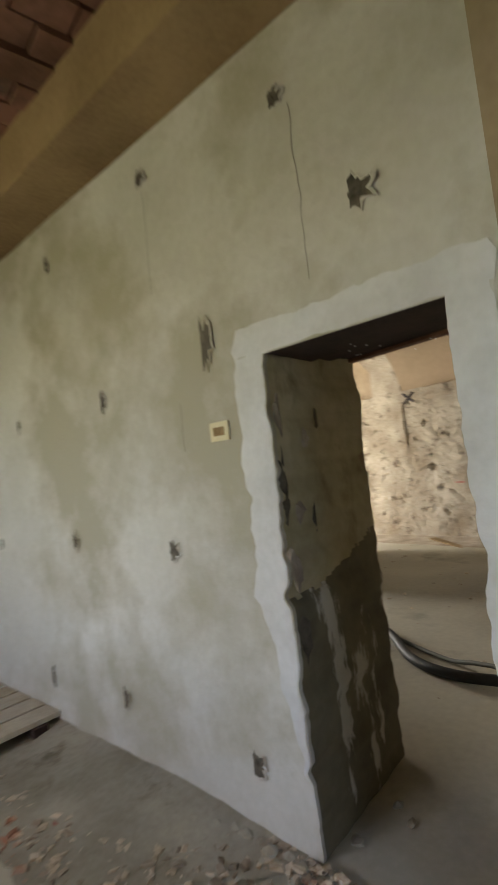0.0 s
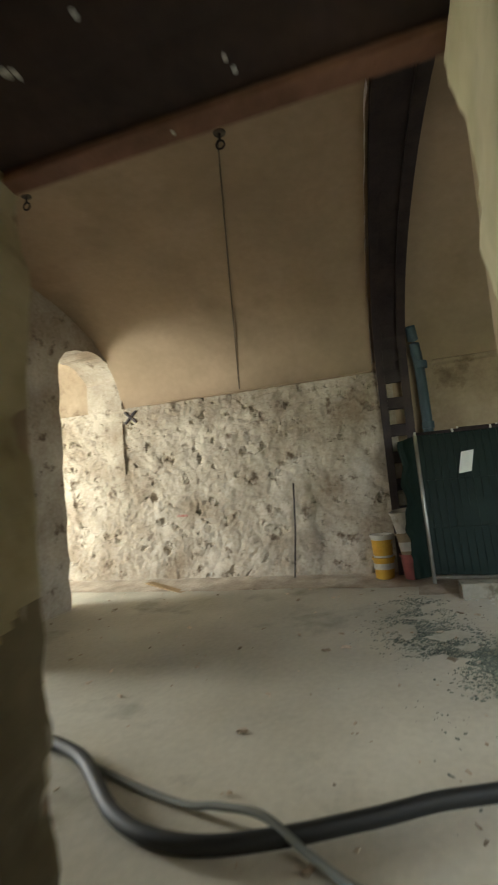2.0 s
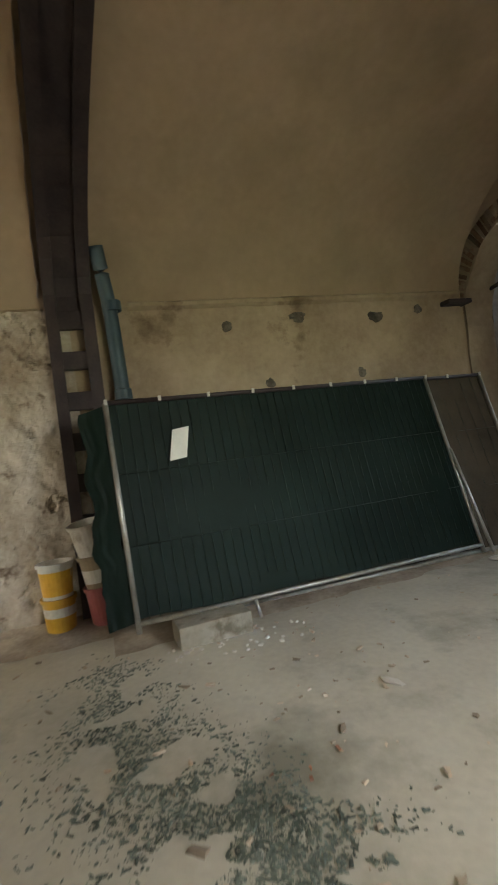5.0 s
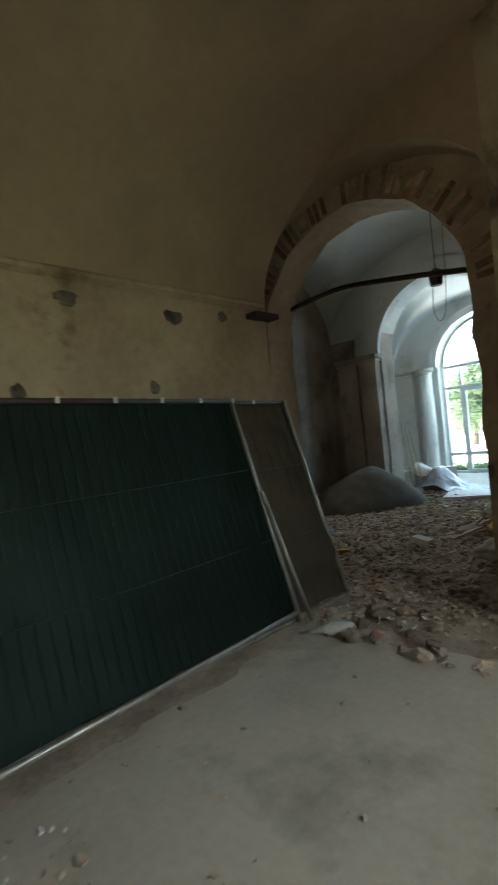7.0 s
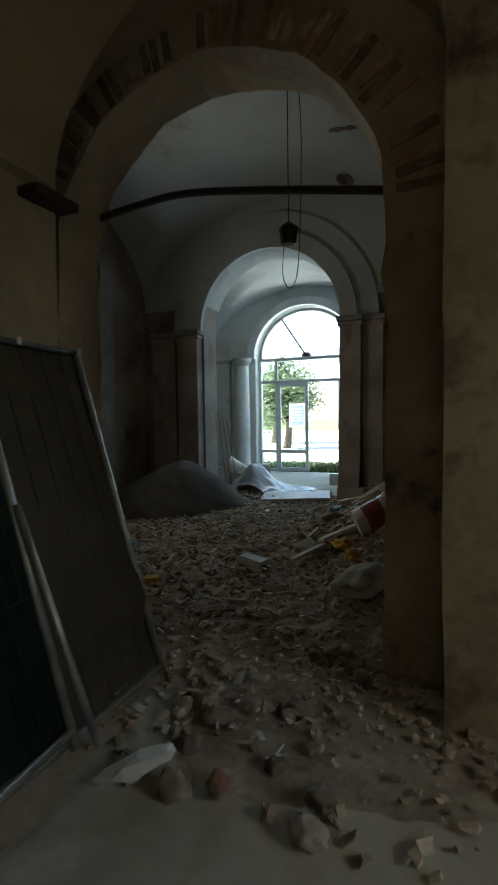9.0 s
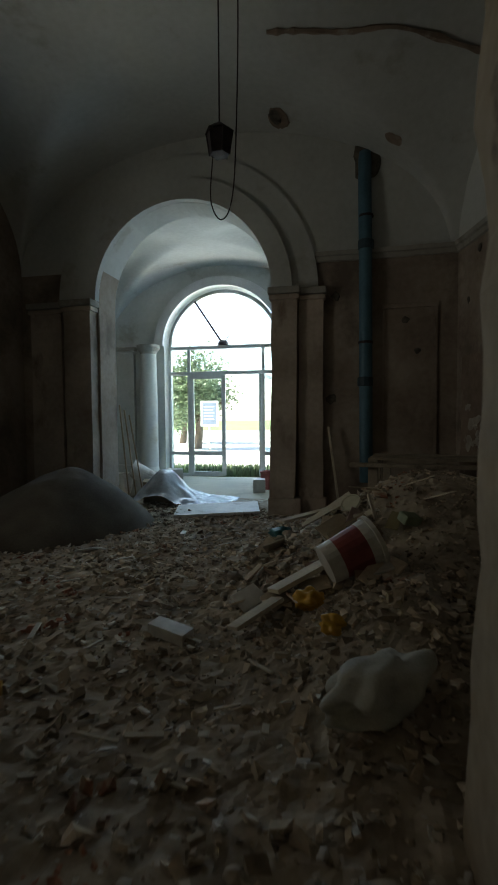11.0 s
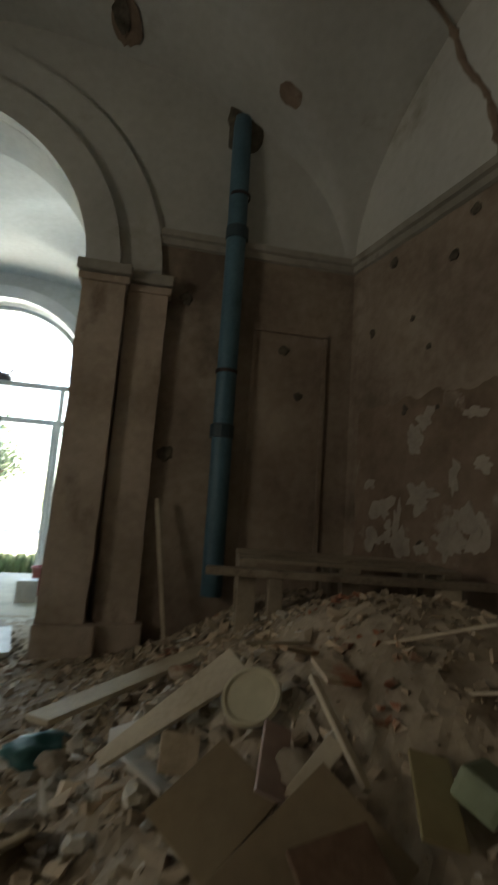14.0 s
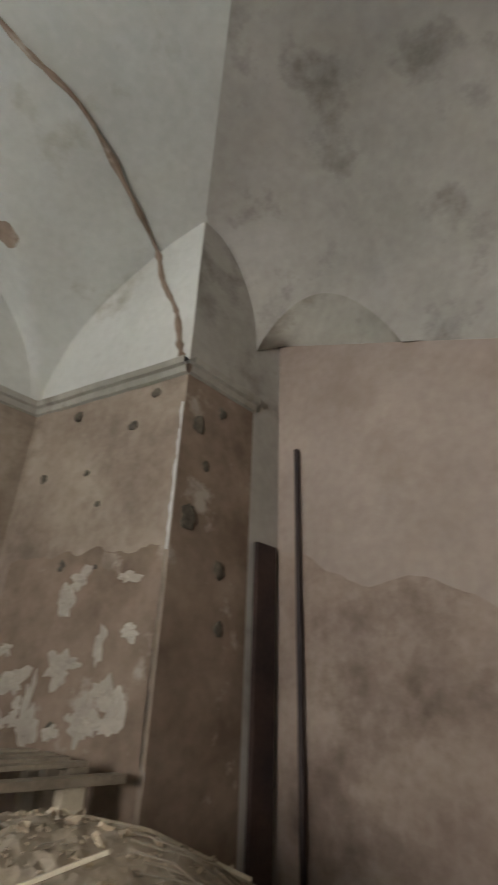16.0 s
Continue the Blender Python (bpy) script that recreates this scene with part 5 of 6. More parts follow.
# long pallet on the heap, with a plank along its front
pal = thing("wooden_pallet", pose(4.14, 7.92, 0.58, 0, 0, -8), "worn grey wooden pallet resting on the rubble heap", "pallet")
for k in range(4):
    part("deck_board", boxed(-0.66, 0.60, -0.28 + 0.22 * k, -0.18 + 0.22 * k, 0.31, 0.332, 0.003), M_GREYWOOD, pal)
for k in range(3):
    part("stringer", boxed(-0.66 + 0.58 * k, -0.56 + 0.58 * k, -0.29, 0.48, 0.288, 0.31, 0.003), M_GREYWOOD, pal)
for i in range(3):
    for j in range(3):
        part("block", boxed(-0.66 + 0.58 * i, -0.56 + 0.58 * i, -0.28 + 0.28 * j, -0.18 + 0.28 * j, -0.10, 0.288, 0.004), M_GREYWOOD, pal)
part("front_plank", boxed(-0.84, 0.76, -0.40, -0.30, 0.245, 0.285, 0.005), M_GREYWOOD, pal, "long weathered plank along the front")
part("bearing_block", boxed(0.44, 0.56, -0.38, -0.295, 0.0, 0.245, 0.008), M_PALE_WOOD, pal, "pale wooden bearing block")
part("bearing_block", boxed(-0.50, -0.42, -0.38, -0.295, 0.0, 0.245, 0.008), M_GREYWOOD, pal, "brown wooden bearing block")

# sand heap
def sand(u, v):
    a, r = 2 * math.pi * u, v
    x, y = r * 1.25 * math.cos(a), r * 1.35 * math.sin(a)
    h = 0.80 * max(0.0, (1 - r ** 1.25)) ** 0.85
    return Vector((x * (1 + 0.08 * math.sin(3 * a)) + 0.42 * h, y, h + 0.03 * fractal((x, y, 0), 2.2, 4) * (1 - r) - 0.03))


tagged(obj("sand_mound", grid_bm(64, 26, sand), M_SAND, smooth=True), "grey heap of building sand on the hall floor", "sand heap").location = (-0.42, 7.75, 0.0)


# pilasters with capitals at the round arches
def pilaster(x, y, w, d, zs, material, cap=True, lean=0.0, group="arch pilasters"):
    e = thing("pilaster", pose(x, y, 0), "weathered pink plaster pilaster with a moulded capital", "pilaster", group)
    n = 26

    def shaft(u, v):
        k = round(4 * u)
        sx, sy = ((-1, 0), (-1, -1), (1, -1), (1, 0), (1, 0))[k]
        z = zs * v
        r = 0.010 * fractal((x + sx, y, z), 2.5, 3)
        return Vector((sx * (w / 2 + r) + lean * (1 - v) ** 2, sy * (d + r), z))
    part("shaft", grid_bm(4, n, shaft), material, e)
    part("base", boxed(-w / 2 - 0.05, w / 2 + 0.05, -d - 0.05, 0, 0, 0.28, 0.02), material, e)
    if cap:
        part("capital", boxed(-w / 2 - 0.03, w / 2 + 0.03, -d - 0.03, 0, zs - 0.16, zs - 0.10, 0.012), material, e)
        part("abacus", boxed(-w / 2 - 0.045, w / 2 + 0.045, -d - 0.06, 0, zs - 0.09, zs, 0.018), M_GREY, e)
    return e


pilaster(-1.16, HY1, 0.50, 0.10, AS, M_PILASTER)
pilaster(-0.60, HY1, 0.42, 0.20, AS, M_PILASTER)
pilaster(2.40, HY1, 0.34, 0.20, AS, M_PILASTER, lean=-0.05)
pilaster(2.74, HY1, 0.32, 0.10, AS, M_PILASTER)
pilaster(-2.0, BY1, 0.62, 0.12, BS, M_HALLVAULT, group="door pilasters")
pilaster(2.35, BY1, 0.62, 0.12, BS, M_HALLVAULT, group="door pilasters")


def round_column(x, y, r, h):
    e = thing("column", pose(x, y, 0), "round pale stone column with a small capital", "column", "door columns")
    part("shaft", lathe_bm([(r, 0.25), (r * 1.0, 1.4), (r * 0.9, h - 0.2)], 24), M_HALLVAULT, e, smooth=True)
    part("base", lathe_bm([(0, 0), (r + 0.06, 0), (r + 0.06, 0.12), (r + 0.02, 0.2), (r, 0.26)], 24), M_HALLVAULT, e)
    part("capital", lathe_bm([(r * 0.9, h - 0.2), (r, h - 0.14), (r + 0.06, h - 0.07), (r + 0.06, h), (0, h)], 24), M_GREY, e)


round_column(-1.28, BY1 - 0.22, 0.20, BS)
round_column(2.02, BY1 - 0.22, 0.20, BS)


# moulded rings round the arches
def arch_ring(name, c, y, zs, a0, r0, a1, r1, depth, material, label):
    def f(u, v):
        t = math.pi * u
        k = round(3 * v)
        a, r, d = ((a0, r0, 0), (a0, r0, depth), (a1, r1, depth), (a1, r1, 0))[k]
        return Vector((c - a * math.cos(t), y - d, zs + r * math.sin(t)))
    return structure(obj(name, grid_bm(48, 3, f), material), label, "trim")


arch_ring("trim_arch_inner", 0.935, HY1 + 0.002, AS, 1.286, 1.302, 1.56, 1.58, 0.12, M_HALLVAULT, "raised plaster ring around the round arch")
arch_ring("trim_arch_outer", 0.935, HY1 + 0.002, AS, 1.562, 1.582, 1.90, 1.92, 0.05, M_HALLVAULT, "second raised plaster ring around the round arch")
arch_ring("trim_door_arch", 0.37, BY1 + 0.002, BS, 1.352, 1.302, 1.56, 1.50, 0.10, M_BAND, "white plaster ring around the glazed doorway")

# cornice along the pipe wall and its return
def cornice(name, pts, label):
    prof_ = ((0.0, -0.10), (0.03, -0.09), (0.04, -0.04), (0.07, -0.03), (0.08, 0.02), (0.0, 0.03))
    bm = bmesh.new()
    rows = [[bm.verts.new((x + o * nx, y + o * ny, HS + z + 0.010 * fractal((x * 2, y * 2, z), 1.5))) for o, z in prof_] for x, y, nx, ny in pts]
    for a, b in zip(rows, rows[1:]):
        for k in range(len(prof_) - 1):
            bm.faces.new((a[k], a[k + 1], b[k + 1], b[k]))
    structure(obj(name, bm, M_GREY), label, "trim")


cornice("trim_cornice_north", [(2.8 + 0.13 * k, HY1, 0, -1) for k in range(15)], "broken plaster cornice at the vault's foot")
cornice("trim_cornice_east", [(NEX + (RCX - NEX) * k / 12, HY1 + (RCY - HY1) * k / 12, -math.cos(SKEW), -math.sin(SKEW)) for k in range(13)], "broken plaster cornice at the vault's foot")
cornice("trim_cornice_reveal", [(RCX + 0.094 * k, RCY, 0, -1) for k in range(9)], "broken plaster cornice at the recess")

# big blue soil pipe chased into the hall wall
sp = thing("soil_pipe", pose(3.44, HY1 - 0.09, 0.0), "blue plastic soil pipe rising into a hole in the vault", "soil pipe")
tube_part("pipe", [(0.02, 0, 0.5), (0.01, 0.0, 2.0), (0, 0, 3.4), (-0.01, 0.02, 4.2), (-0.01, 0.10, 4.75)], 0.085, surface("dusty_blue_pipe", (0.05, 0.12, 0.17), (0.09, 0.20, 0.27), 3, 30, 0.5, 0.1), sp, sides=18, n=8)
for z in (1.75, 3.5):
    part("socket", lathe_bm([(0.086, 0), (0.100, 0.006), (0.100, 0.11), (0.086, 0.12)], 18, pose(0.005, 0, z)), M_PIPE, sp)
for z in (2.3, 3.9):
    part("clamp", lathe_bm([(0.0865, 0), (0.093, 0.002), (0.093, 0.03), (0.0865, 0.032)], 18, pose(0.005, 0, z)), M_STEEL, sp)


def hole_on(name, x, y, z, rx, ry, rz, seed, material, label):
    ob = obj(name, lump_bm(rx, ry, rz, seed, 0.25, 3), material, smooth=True)
    ob.location = (x, y, z)
    return tagged(ob, label, "wall hole", "vault holes")


hole_on("vault_hole", 3.46, HY1 + 0.01, 4.72, 0.17, 0.05, 0.28, 3, M_HOLE, "dark broken hole around the soil pipe")


def vault_patch(cx, cy, rx, ry, seed, material, label, proud):
    """A ragged patch of bare mortar that follows the vault."""
    bm = bmesh.new()
    rings = []
    for i in range(7):
        ring = []
        for k in range(28):
            a = 2 * math.pi * k / 28
            q = i / 6 * (1 + 0.22 * fractal((math.cos(a), math.sin(a), seed), 1.6))
            x, y = cx + rx * q * math.cos(a), min(cy + ry * q * math.sin(a), HY1 - 0.004)
            ring.append(bm.verts.new((x, y, groin_z(x, y, HX0, HX1, HY0, HY1, HS, HR) - proud - 0.014 * (1 - (i / 6) ** 2) * (0.5 + fractal((x, y, 0), 9, seed)))))
        rings.append(ring)
    for a, b in zip(rings, rings[1:]):
        for k in range(28):
            bm.faces.new((a[k], a[(k + 1) % 28], b[(k + 1) % 28], b[k]))
    return tagged(obj("vault_hole", bm, material), label, "wall hole", "vault holes")


vault_patch(3.74, 8.52, 0.10, 0.10, 5, M_DAMP, "round brown patch in the pale vault", 0.012)
vault_patch(2.35, 8.72, 0.13, 0.24, 7, M_DAMP, "brown hole broken through the vault plaster", 0.012)
vault_patch(2.32, 8.66, 0.07, 0.15, 9, M_HOLE, "dark core of a hole broken into the vault", 0.028)
for k, (x, z, s) in enumerate(((3.06, 2.95, 0.06), (3.0, 1.6, 0.07), (3.95, 2.6, 0.05), (4.1, 2.2, 0.04))):
    hole_on("wall_hole", x, HY1, z, s * 0.9, 0.012, s * 0.9, k + 5, M_HOLE, "small dark hole in the pink plaster")


def on_east(d, z, proud=0.0):
    """A place on the askew east wall, d metres from its far corner."""
    k = d / math.hypot(RCX - NEX, HY1 - RCY)
    return (NEX + (RCX - NEX) * k - proud * math.cos(SKEW), HY1 + (RCY - HY1) * k - proud * math.sin(SKEW), z)


for k, (d, z, r) in enumerate(((0.55, 3.28, 0.055), (1.18, 3.05, 0.05), (0.30, 2.75, 0.045), (1.36, 3.30, 0.05), (0.78, 2.72, 0.03), (0.95, 2.45, 0.03), (1.30, 1.92, 0.05), (0.72, 2.02, 0.05), (1.05, 1.98, 0.03), (0.9, 1.02, 0.05))):
    ob = hole_on("wall_hole", *on_east(d, z, 0.006), 0.008, r * 0.8, r * 0.8, k + 15, M_HOLE, "small dark hole in the patchy plaster")
    ob.rotation_euler = (0, 0, SKEW)
for k, (x, z, r) in enumerate(((5.12, 3.02, 0.07), (5.36, 3.22, 0.05), (5.10, 2.30, 0.09), (5.42, 2.0, 0.06), (5.45, 1.62, 0.05), (5.22, 2.72, 0.04))):
    hole_on("wall_hole", x, RCY - 0.004, z, r * 0.8, 0.008, r, k + 41, M_HOLE, "dark pit in the flaking recess corner")

# ragged seam that curves down the vault to the corner
seam = smooth_line([(2.45, 7.28, 5.11), (2.77, 7.32, 5.10), (3.21, 7.40, 5.08), (3.69, 7.43, 5.07), (4.29, 7.67, 4.99), (4.80, 7.90, 4.89), (4.865, 7.82, 4.5), (4.915, 7.63, 4.08), (4.93, 7.55, 3.70), (4.94, 7.50, 3.54)], 6)
tagged(obj("vault_seam", tube_bm(seam, 0.02, 6, radii=[0.018 + 0.034 * abs(fractal((k * 0.7, 0, 0), 1)) for k in range(len(seam))]), M_DAMP), "ragged brown seam running down the pale vault", "seam")

# shallow blocked doorway with a low lintel on the pipe wall, brickwork showing at the corner
frame_ob = thing("blocked_doorway", pose(3.98, HY1 - 0.015, 0), "shallow outline of a walled-up doorway", "blocked doorway")
part("reveal", boxed(-0.32, -0.29, -0.012, 0.01, 0.0, 2.75, 0.006), M_HALL, frame_ob)
part("reveal", boxed(0.32, 0.36, -0.012, 0.01, 0.0, 2.75, 0.006), M_HALL, frame_ob)
part("lintel", boxed(-0.32, 0.36, -0.018, 0.012, 2.75, 2.81, 0.006), M_HALL, frame_ob)
patch = grid_bm(40, 40, lambda u, v: Vector(on_east(0.16 + 1.46 * u + 0.05 * (u < 0.1) * fractal((v * 4, 0, 1), 1), 0.2 + 1.88 * v + 0.06 * v * fractal((u * 4, 0, 2), 1.4), 0.014 + 0.012 * fractal((u * 3, v * 3, 0), 1.5))))
tagged(obj("render_patch", patch, M_DAMP, smooth=True), "brown damp render patch with pale scabs", "render patch")
rng = random.Random(33)
for k in range(22):
    ob = obj("plaster_scab", lump_bm(0.012, 0.03 + 0.07 * rng.random(), 0.03 + 0.09 * rng.random() ** 2, k + 3, 0.7, 3), M_SCAB)
    ob.location = on_east(0.35 + 1.15 * rng.random(), 0.95 + 0.98 * rng.random(), 0.016)
    ob.rotation_euler = (0, 0, SKEW)
    tagged(ob, "pale plaster scab on the damp brown render", "plaster scab", "plaster scabs")
edge = grid_bm(1, 60, lambda u, v: Vector(on_east(1.645 - u * max(0.004, 0.022 + 0.03 * fractal((0, 0, v * 9), 1.0)), 2.05 + 1.1 * v, 0.012)))
tagged(obj("corner_edge", edge, M_BAND), "white broken plaster edge on the wall corner", "plaster edge")
pole = tagged(obj("pole", tube_bm([(5.98, 7.16, 0.0), (6.00, 7.20, 3.08)], 0.022, 8), M_STEEL), "dark pole leaning against the recess wall", "pole")
# the dark hollow of a slot in the corner, put on as a black board
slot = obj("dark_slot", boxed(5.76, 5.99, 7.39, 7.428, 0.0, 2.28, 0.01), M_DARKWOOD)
tagged(slot, "dark board standing for a deep slot in the recess", "door leaf")

# hanging lantern
lz = groin_z(2.33, 5.91, HX0, HX1, HY0, HY1, HS, HR)
lan = thing("hanging_lantern", pose(2.33, 5.91, lz), "small dark metal lantern hanging by a cable from the vault", "lantern")
tube_part("cable", [(0, 0, 0), (0.0, 0, lz * -0.0 - 0.5), (0.0, 0.0, 3.48 - lz)], 0.006, M_STEEL, lan)
tube_part("loose_cable", [(0.10, 0.0, -0.05), (0.14, 0.02, -0.8), (0.12, 0, 3.3 - lz), (0.08, 0, 2.9 - lz), (0.0, 0, 2.8 - lz), (-0.07, 0, 2.95 - lz), (-0.05, 0, 3.28 - lz)], 0.005, M_STEEL, lan, n=8)
part("ceiling_rose", lathe_bm([(0, -0.09), (0.045, -0.08), (0.06, -0.02), (0.06, 0.02)], 16), M_STEEL, lan)
part("cap", lathe_bm([(0.0, 0.14), (0.03, 0.12), (0.10, 0.07), (0.11, 0.06)], 6, pose(0, 0, 3.36 - lz)), M_STEEL, lan)
for k in range(6):
    a = math.pi / 3 * k
    tube_part("bar", [(0.10 * math.cos(a), 0.10 * math.sin(a), 3.42 - lz), (0.075 * math.cos(a), 0.075 * math.sin(a), 3.26 - lz)], 0.006, M_STEEL, lan, sides=5)
part("glass_body", lathe_bm([(0.095, 0.055), (0.072, -0.10), (0.0, -0.105)], 6, pose(0, 0, 3.36 - lz)), M_STEEL, lan)

# iron tie bar across the first arch
tagged(obj("tie_bar", tube_bm(smooth_line([(1.30, 3.80, 2.86), (1.9, 3.80, 2.92), (2.3, 3.80, 2.93), (2.9, 3.80, 2.84), (3.75, 3.80, 2.68)], 6), 0.026, 8), M_STEEL), "bent dark iron tie bar across the broken arch", "tie bar")

# bricks showing round the broken arch
ring_thing = bpy.data.objects["wall_end_inner"]
brick_mesh = None
rng = random.Random(55)
for k in range(46):
    t = math.pi * (0.03 + 0.94 * k / 45)
    if rng.random() < 0.22:
        continue
    if brick_mesh is None:
        bo = part("brick", boxed(-0.026, 0.026, -0.03, 0.03, 0.0, 0.24, 0.006), M_BRICK, ring_thing)
        brick_mesh = bo.data
    else:
        bo = new("brick", brick_mesh)
        bo.parent = ring_thing
    a, r = 1.10 + 0.05 * rng.random(), 1.08 + 0.05 * rng.random()
    d = Vector((-a * math.cos(t), 0, r * math.sin(t)))
    bo.matrix_world = Matrix.Translation((2.565 + d.x, END + 0.346 + 0.012 * rng.random(), 2.45 + d.z)) @ pose(0, 0, 0, 0, -90 + math.degrees(t) + rng.uniform(-6, 6), 0)

# ---- bay and glazed door ----
DYF = BY1 + 0.22
dr = thing("door_1", pose(0.37, DYF, 0), "white framed glazed double door under a fanlight, one leaf open", "door")
dr["kind"] = "structure"


def bar(x0, x1, z0, z1, d=0.05, name="frame_bar", par=None):
    return part(name, boxed(x0, x1, -d / 2, d / 2, z0, z1, 0.006), M_ALU, par or dr)


for x in (-1.30, -0.83, 0.93, 1.27):
    bar(x - 0.035, x + 0.035, 0.0, 3.03, name="mullion")
for z in (2.40, 2.99):
    bar(-1.30, 1.30, z - 0.04, z + 0.04, 0.062, name="transom")
bar(-1.30, -0.80, 0.50, 0.58, 0.058, name="rail")
bar(-1.30, -0.80, 0.0, 0.07, 0.058, name="rail")
bar(0.93, 1.30, 0.50, 0.58, 0.058, name="rail")
part("fan_frame", grid_bm(40, 3, lambda u, v: (lambda t, k: Vector((-((1.33, 1.33, 1.24, 1.24)[k]) * math.cos(t), (-0.03, 0.03, 0.03, -0.03)[k], 3.03 + (1.27, 1.27, 1.18, 1.18)[k] * math.sin(t))))(math.pi * u, round(3 * v))), M_ALU, dr)
tube_part("fan_bar", [(0, -0.03, 3.06), (-0.66, -0.03, 4.05)], 0.022, M_STEEL, dr)
tube_part("fan_bar", [(0.02, 0, 3.06), (0.14, 0, 3.26)], 0.012, M_ALU, dr)
part("fan_boss", lathe_bm([(0.13, 0), (0.12, 0.06), (0.08, 0.11), (0, 0.12)], 16, pose(0, 0, 3.03)), M_STEEL, dr, "dark half-round boss")
leaf = thing("leaf_fixed", pose(0, 0, 0), "", "")
leaf.parent = dr
leaf.matrix_world = pose(0.37, DYF, 0)
for x in (-0.76, 0.0):
    part("stile", boxed(x - 0.045, x + 0.045, -0.03, 0.03, 0.02, 2.36, 0.006), M_ALU, leaf)
for z in (0.06, 0.54, 2.32):
    part("leaf_rail", boxed(-0.76, 0.0, -0.027, 0.027, z - 0.05, z + 0.05, 0.006), M_ALU, leaf)
part("glass_pane", boxed(-0.74, -0.02, -0.004, 0.004, 0.58, 2.28), M_GLASS, leaf)
part("glass_pane", boxed(-0.74, -0.02, -0.004, 0.004, 0.10, 0.50), M_GLASS, leaf)
opened = thing("leaf_open", pose(0, 0, 0), "", "")
opened.parent = dr
opened.matrix_world = pose(1.24, DYF + 0.02, 0, 0, 0, 78)
for x in (0.0, 0.78):
    part("stile", boxed(x - 0.045, x + 0.045, -0.03, 0.03, 0.02, 2.36, 0.006), M_ALU, opened)
for z in (0.06, 0.54, 2.32):
    part("leaf_rail", boxed(0, 0.78, -0.027, 0.027, z - 0.05, z + 0.05, 0.006), M_ALU, opened)
part("glass_pane", boxed(0.02, 0.76, -0.004, 0.004, 0.58, 2.28), M_GLASS, opened)
for xa, xb, za, zb in ((-1.27, -0.86, 0.60, 2.36), (-1.27, -0.86, 0.08, 0.5), (-1.27, -0.86, 2.44, 2.95), (-0.80, 0.90, 2.44, 2.95), (0.96, 1.24, 2.44, 2.95), (0.96, 1.24, 0.6, 2.36)):
    part("glass_pane", boxed(xa, xb, -0.004, 0.004, za, zb), M_GLASS, dr)
for ob in bpy.data.objects:
    if ob.name.startswith("glass_pane"):
        ob.visible_shadow = False

# plastic sheet over boxes, and a board in front of it
sheet_ob = grid_bm(50, 40, lambda u, v: (lambda x, y: Vector((x, y, 0.06 + 0.48 * math.exp(-((x - 0.35) / 0.34) ** 2 - ((y - 9.75) / 0.5) ** 2) + 0.035 * fractal((x, y, 0), 5, 2) + 0.02 * abs(math.sin(9 * x + 5 * y)))))(0.0 + 1.5 * u, 9.05 + 1.2 * v + 0.15 * math.sin(4 * u)))
tagged(obj("plastic_sheet", sheet_ob, M_SHEET, smooth=True), "crumpled clear plastic sheet draped over boxes", "plastic sheet")
board("covered_panel", 1.45, 8.92, on(1.45, 8.92, 0.05), 1.15, 0.62, 0.035, 3, -2, 14, M_WHITE, "white panel covered in dust lying on the floor", "panel")
box = obj("cardboard_box", boxed(-0.25, 0.25, -0.2, 0.2, 0, 0.36, 0.01), M_CARD)
box.matrix_world = pose(0.22, 9.85, 0.0, 0, 0, 20)
tagged(box, "cardboard box under a plastic sheet", "box")
bucket("white_bucket", pose(-0.55, 10.2, 0, 0, 0, 0), 0.14, 0.17, 0.42, [M_WHITE], "dirty white plastic bucket on the floor", "bay buckets")
bucket("white_bucket", pose(-0.12, 10.35, 0.30, 0, 62, 200), 0.14, 0.17, 0.40, [M_WHITE], "dirty white plastic bucket tipped over debris", "bay buckets")
board("white_box", 0.05, 11.0, 0.21, 0.30, 0.26, 0.42, 0, 0, 24, M_WHITE, "white box standing on the floor", "box")
ob = obj("debris_bag", lump_bm(0.45, 0.35, 0.28, 91, 0.3, 3), M_SACK, smooth=True)
ob.location = (-0.35, 10.5, 0.12)
tagged(ob, "lumpy grey debris bag on the floor", "sack")
for k in range(3):
    b = board("leaning_board", -0.27 + 0.05 * k, 9.62 + 0.1 * k, 0.80, 0.02, 0.035, 1.55 - 0.15 * k, 0, -5 - 2 * k, 10, M_CARD, "thin brown batten leaning on the arch pier", "batten", "leaning boards")
bucket("red_bucket", pose(1.72, 11.6, 0, 0, 0, 0), 0.13, 0.16, 0.34, [M_RED], "red plastic bucket on the floor by the door")
board("white_box", 1.62, 11.15, 0.12, 0.22, 0.2, 0.24, 0, 0, 12, M_WHITE, "white box standing on the floor", "box")
board("hardboard_sheet", 2.35, 11.2, 0.45, 0.5, 0.03, 0.9, 0, 0, 80, M_CARD, "brown hardboard panel standing by the pier", "panel")
board("leaning_stick", 3.05, 8.86, 0.66, 0.03, 0.03, 1.15, -7, -8, 0, M_PALE_WOOD, "pale stick leaning on the wall", "stick")

# ---- outdoors ----


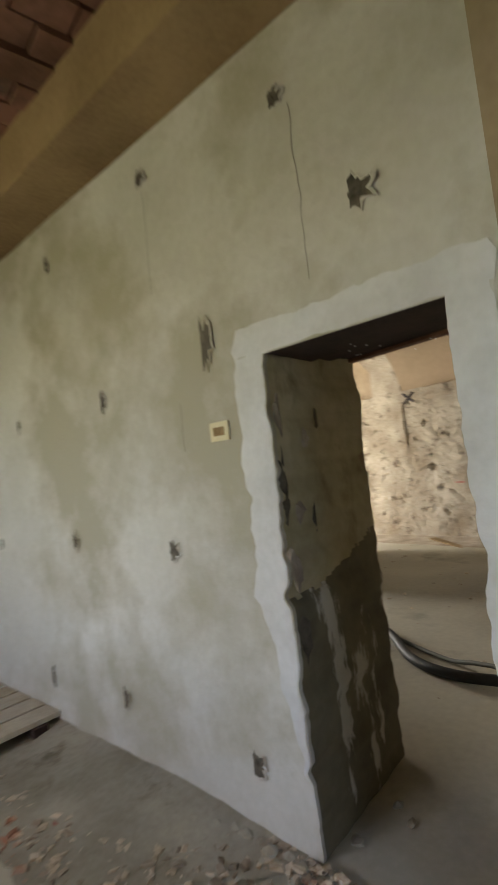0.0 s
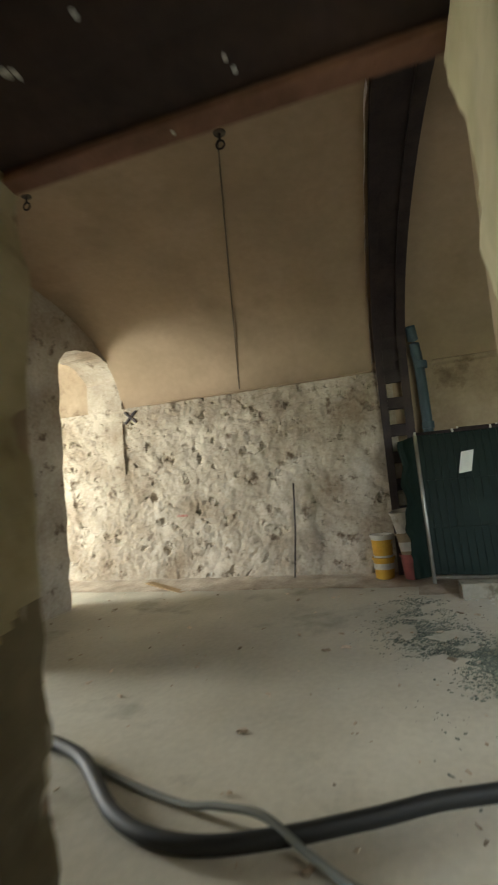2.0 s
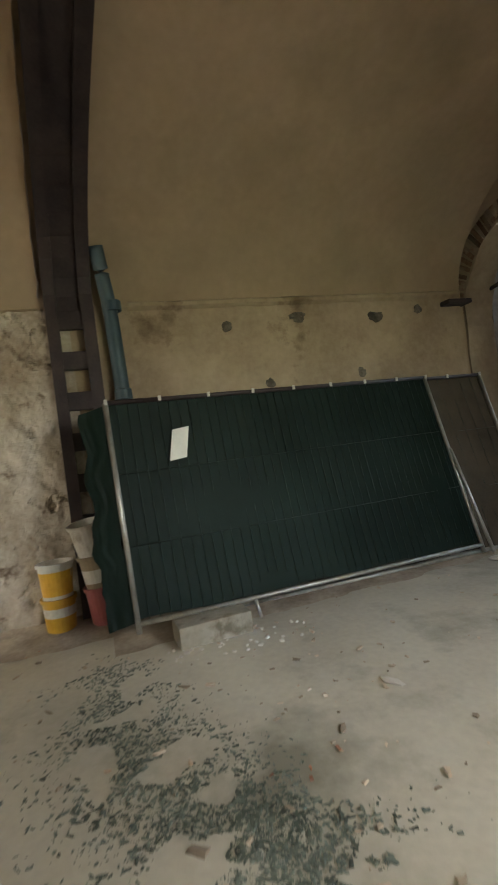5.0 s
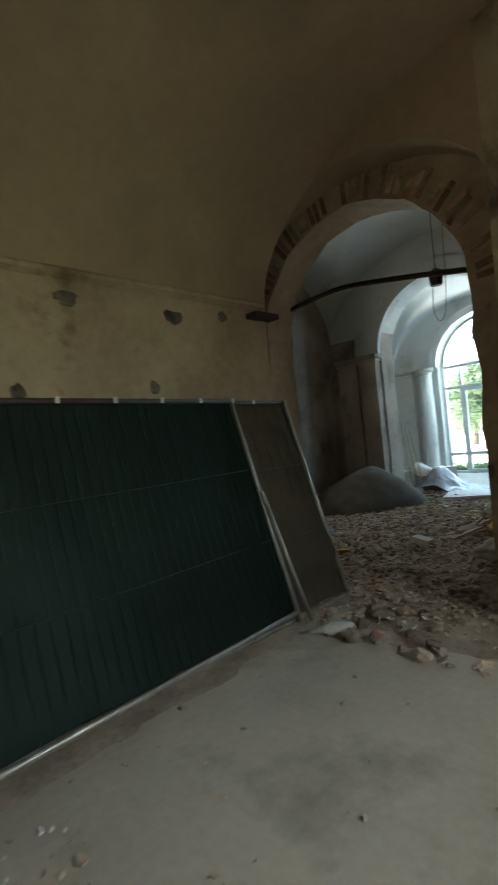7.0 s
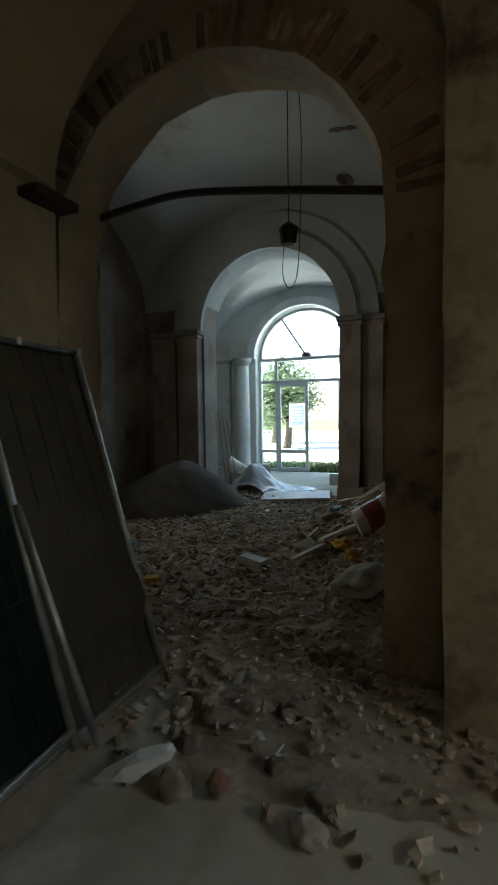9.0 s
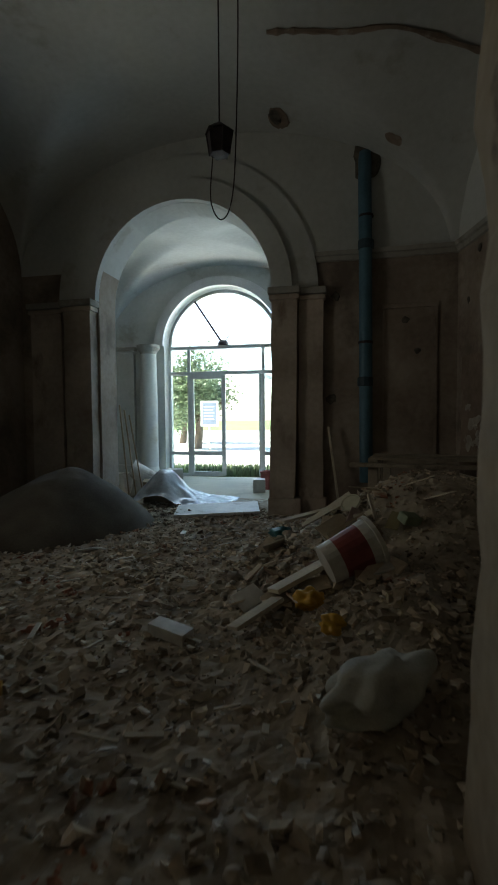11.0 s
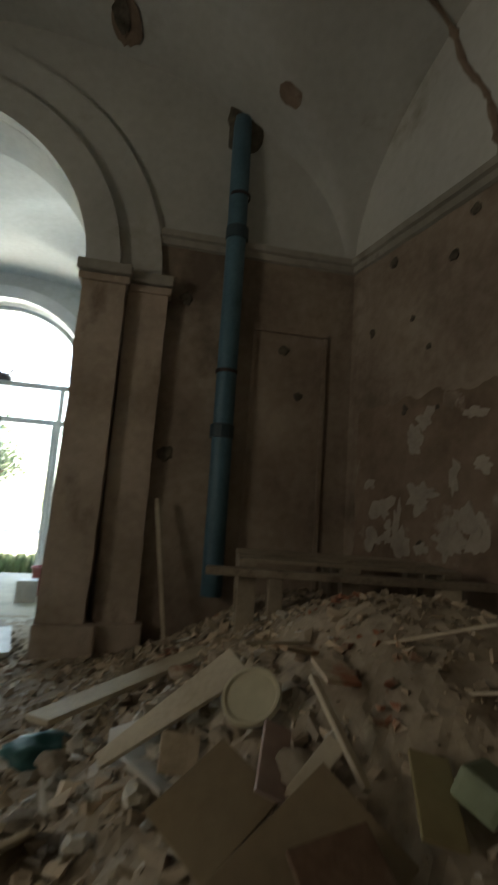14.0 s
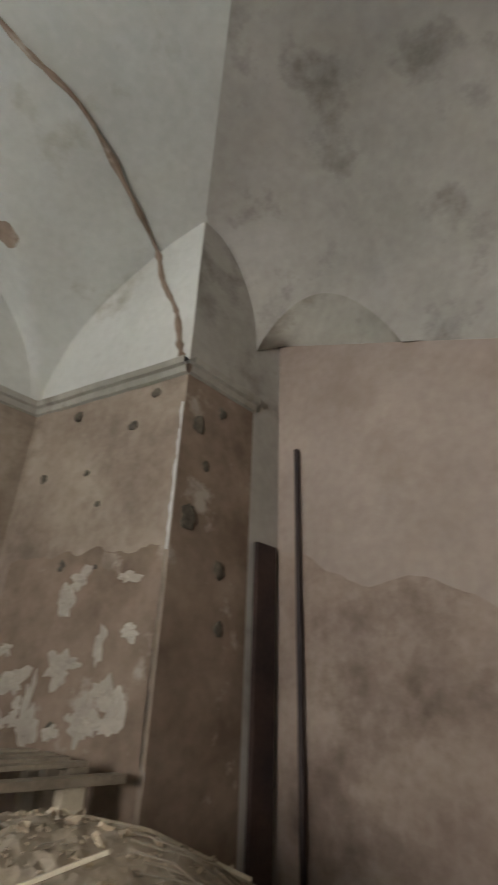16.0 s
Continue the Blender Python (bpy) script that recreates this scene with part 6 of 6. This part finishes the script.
def tree(x, y, h, crown, seed, n):
    e = thing("tree", pose(x, y, -0.1), "leafy green garden tree with an uneven crown", "tree", "garden trees")
    rg = random.Random(seed)
    pts = [(0, 0, 0), (0.1, 0.05, h * 0.25), (0.0, 0.1, h * 0.55), (0.15, 0, h * 0.9)]
    part("trunk", tube_bm(smooth_line(pts, 5), 0.16, 10, radii=[0.22 * (1 - 0.045 * i) for i in range(16)]), M_BARK, e, smooth=True)
    for k in range(7):
        a, z = 2.4 * k, h * (0.4 + 0.07 * k)
        tube_part("limb", [(0.05, 0.05, z), (crown * 0.4 * math.cos(a), crown * 0.4 * math.sin(a), z + 0.5), (crown * 0.8 * math.cos(a), crown * 0.8 * math.sin(a), z + 0.7)], 0.05, M_BARK, e, n=4)
    vs, fs = [], []
    clumps = [Vector((rg.gauss(0, crown * 0.5), rg.gauss(0, crown * 0.5), h * 0.72 + rg.gauss(0, h * 0.17))) for _ in range(46)]
    for _ in range(n):
        c = rg.choice(clumps) + Vector((rg.gauss(0, 0.32), rg.gauss(0, 0.32), rg.gauss(0, 0.25)))
        m = Matrix.Translation(c) @ Euler((rg.uniform(-1, 1), rg.uniform(-1, 1), 6.3 * rg.random())).to_matrix().to_4x4()
        s = 0.06 + 0.06 * rg.random()
        b = len(vs)
        vs += [tuple(m @ Vector(q)) for q in ((-s, 0, 0), (0, -s * 0.5, 0.02), (s, 0, 0), (0, s * 0.5, 0.02))]
        fs.append((b, b + 1, b + 2, b + 3))
    me = bpy.data.meshes.new("crown")
    me.from_pydata(vs, [], fs)
    me.materials.append(M_LEAF)
    cr = new("crown", me)
    cr.parent = e


tree(-4.0, 25.0, 3.8, 1.6, 3, 9000)
tree(-6.5, 30.0, 3.8, 2.0, 5, 8000)
tree(7.5, 40.0, 4.2, 2.4, 7, 7000)
verts, faces = [], []
rng = random.Random(3)
for _ in range(9000):
    x, y = -4 + 9 * rng.random(), 13.95 + 0.9 * rng.random() ** 0.7
    s = 0.02 + 0.03 * rng.random()
    h = 0.12 + 0.22 * rng.random()
    b = len(verts)
    a = 6.3 * rng.random()
    verts += [Vector((x - s * math.cos(a), y - s * math.sin(a), -0.1)), Vector((x + s * math.cos(a), y + s * math.sin(a), -0.1)), Vector((x + rng.gauss(0, 0.05), y + rng.gauss(0, 0.05), h - 0.1))]
    faces.append((b, b + 1, b + 2))
finish_chunks("grass", M_LEAF, "bright green grass along the sunlit doorstep", "grass")
sg = thing("notice_board", pose(-2.2, 21.0, -0.1), "small white framed notice board on a post", "notice board")
tube_part("post", [(0, 0, 0), (0, 0, 1.2)], 0.03, M_GALV, sg)
part("frame", boxed(-0.36, 0.36, -0.02, 0.02, 1.15, 2.15, 0.01), M_ALU, sg)
part("face", boxed(-0.28, 0.28, -0.026, -0.018, 1.23, 2.07), M_SIGN, sg, "grey-blue printed face")
for k in range(5):
    part("text_bar", boxed(-0.22, 0.20 - 0.05 * (k % 2), -0.031, -0.027, 1.42 + 0.12 * k, 1.46 + 0.12 * k), M_PAPER, sg, "unreadable text line")
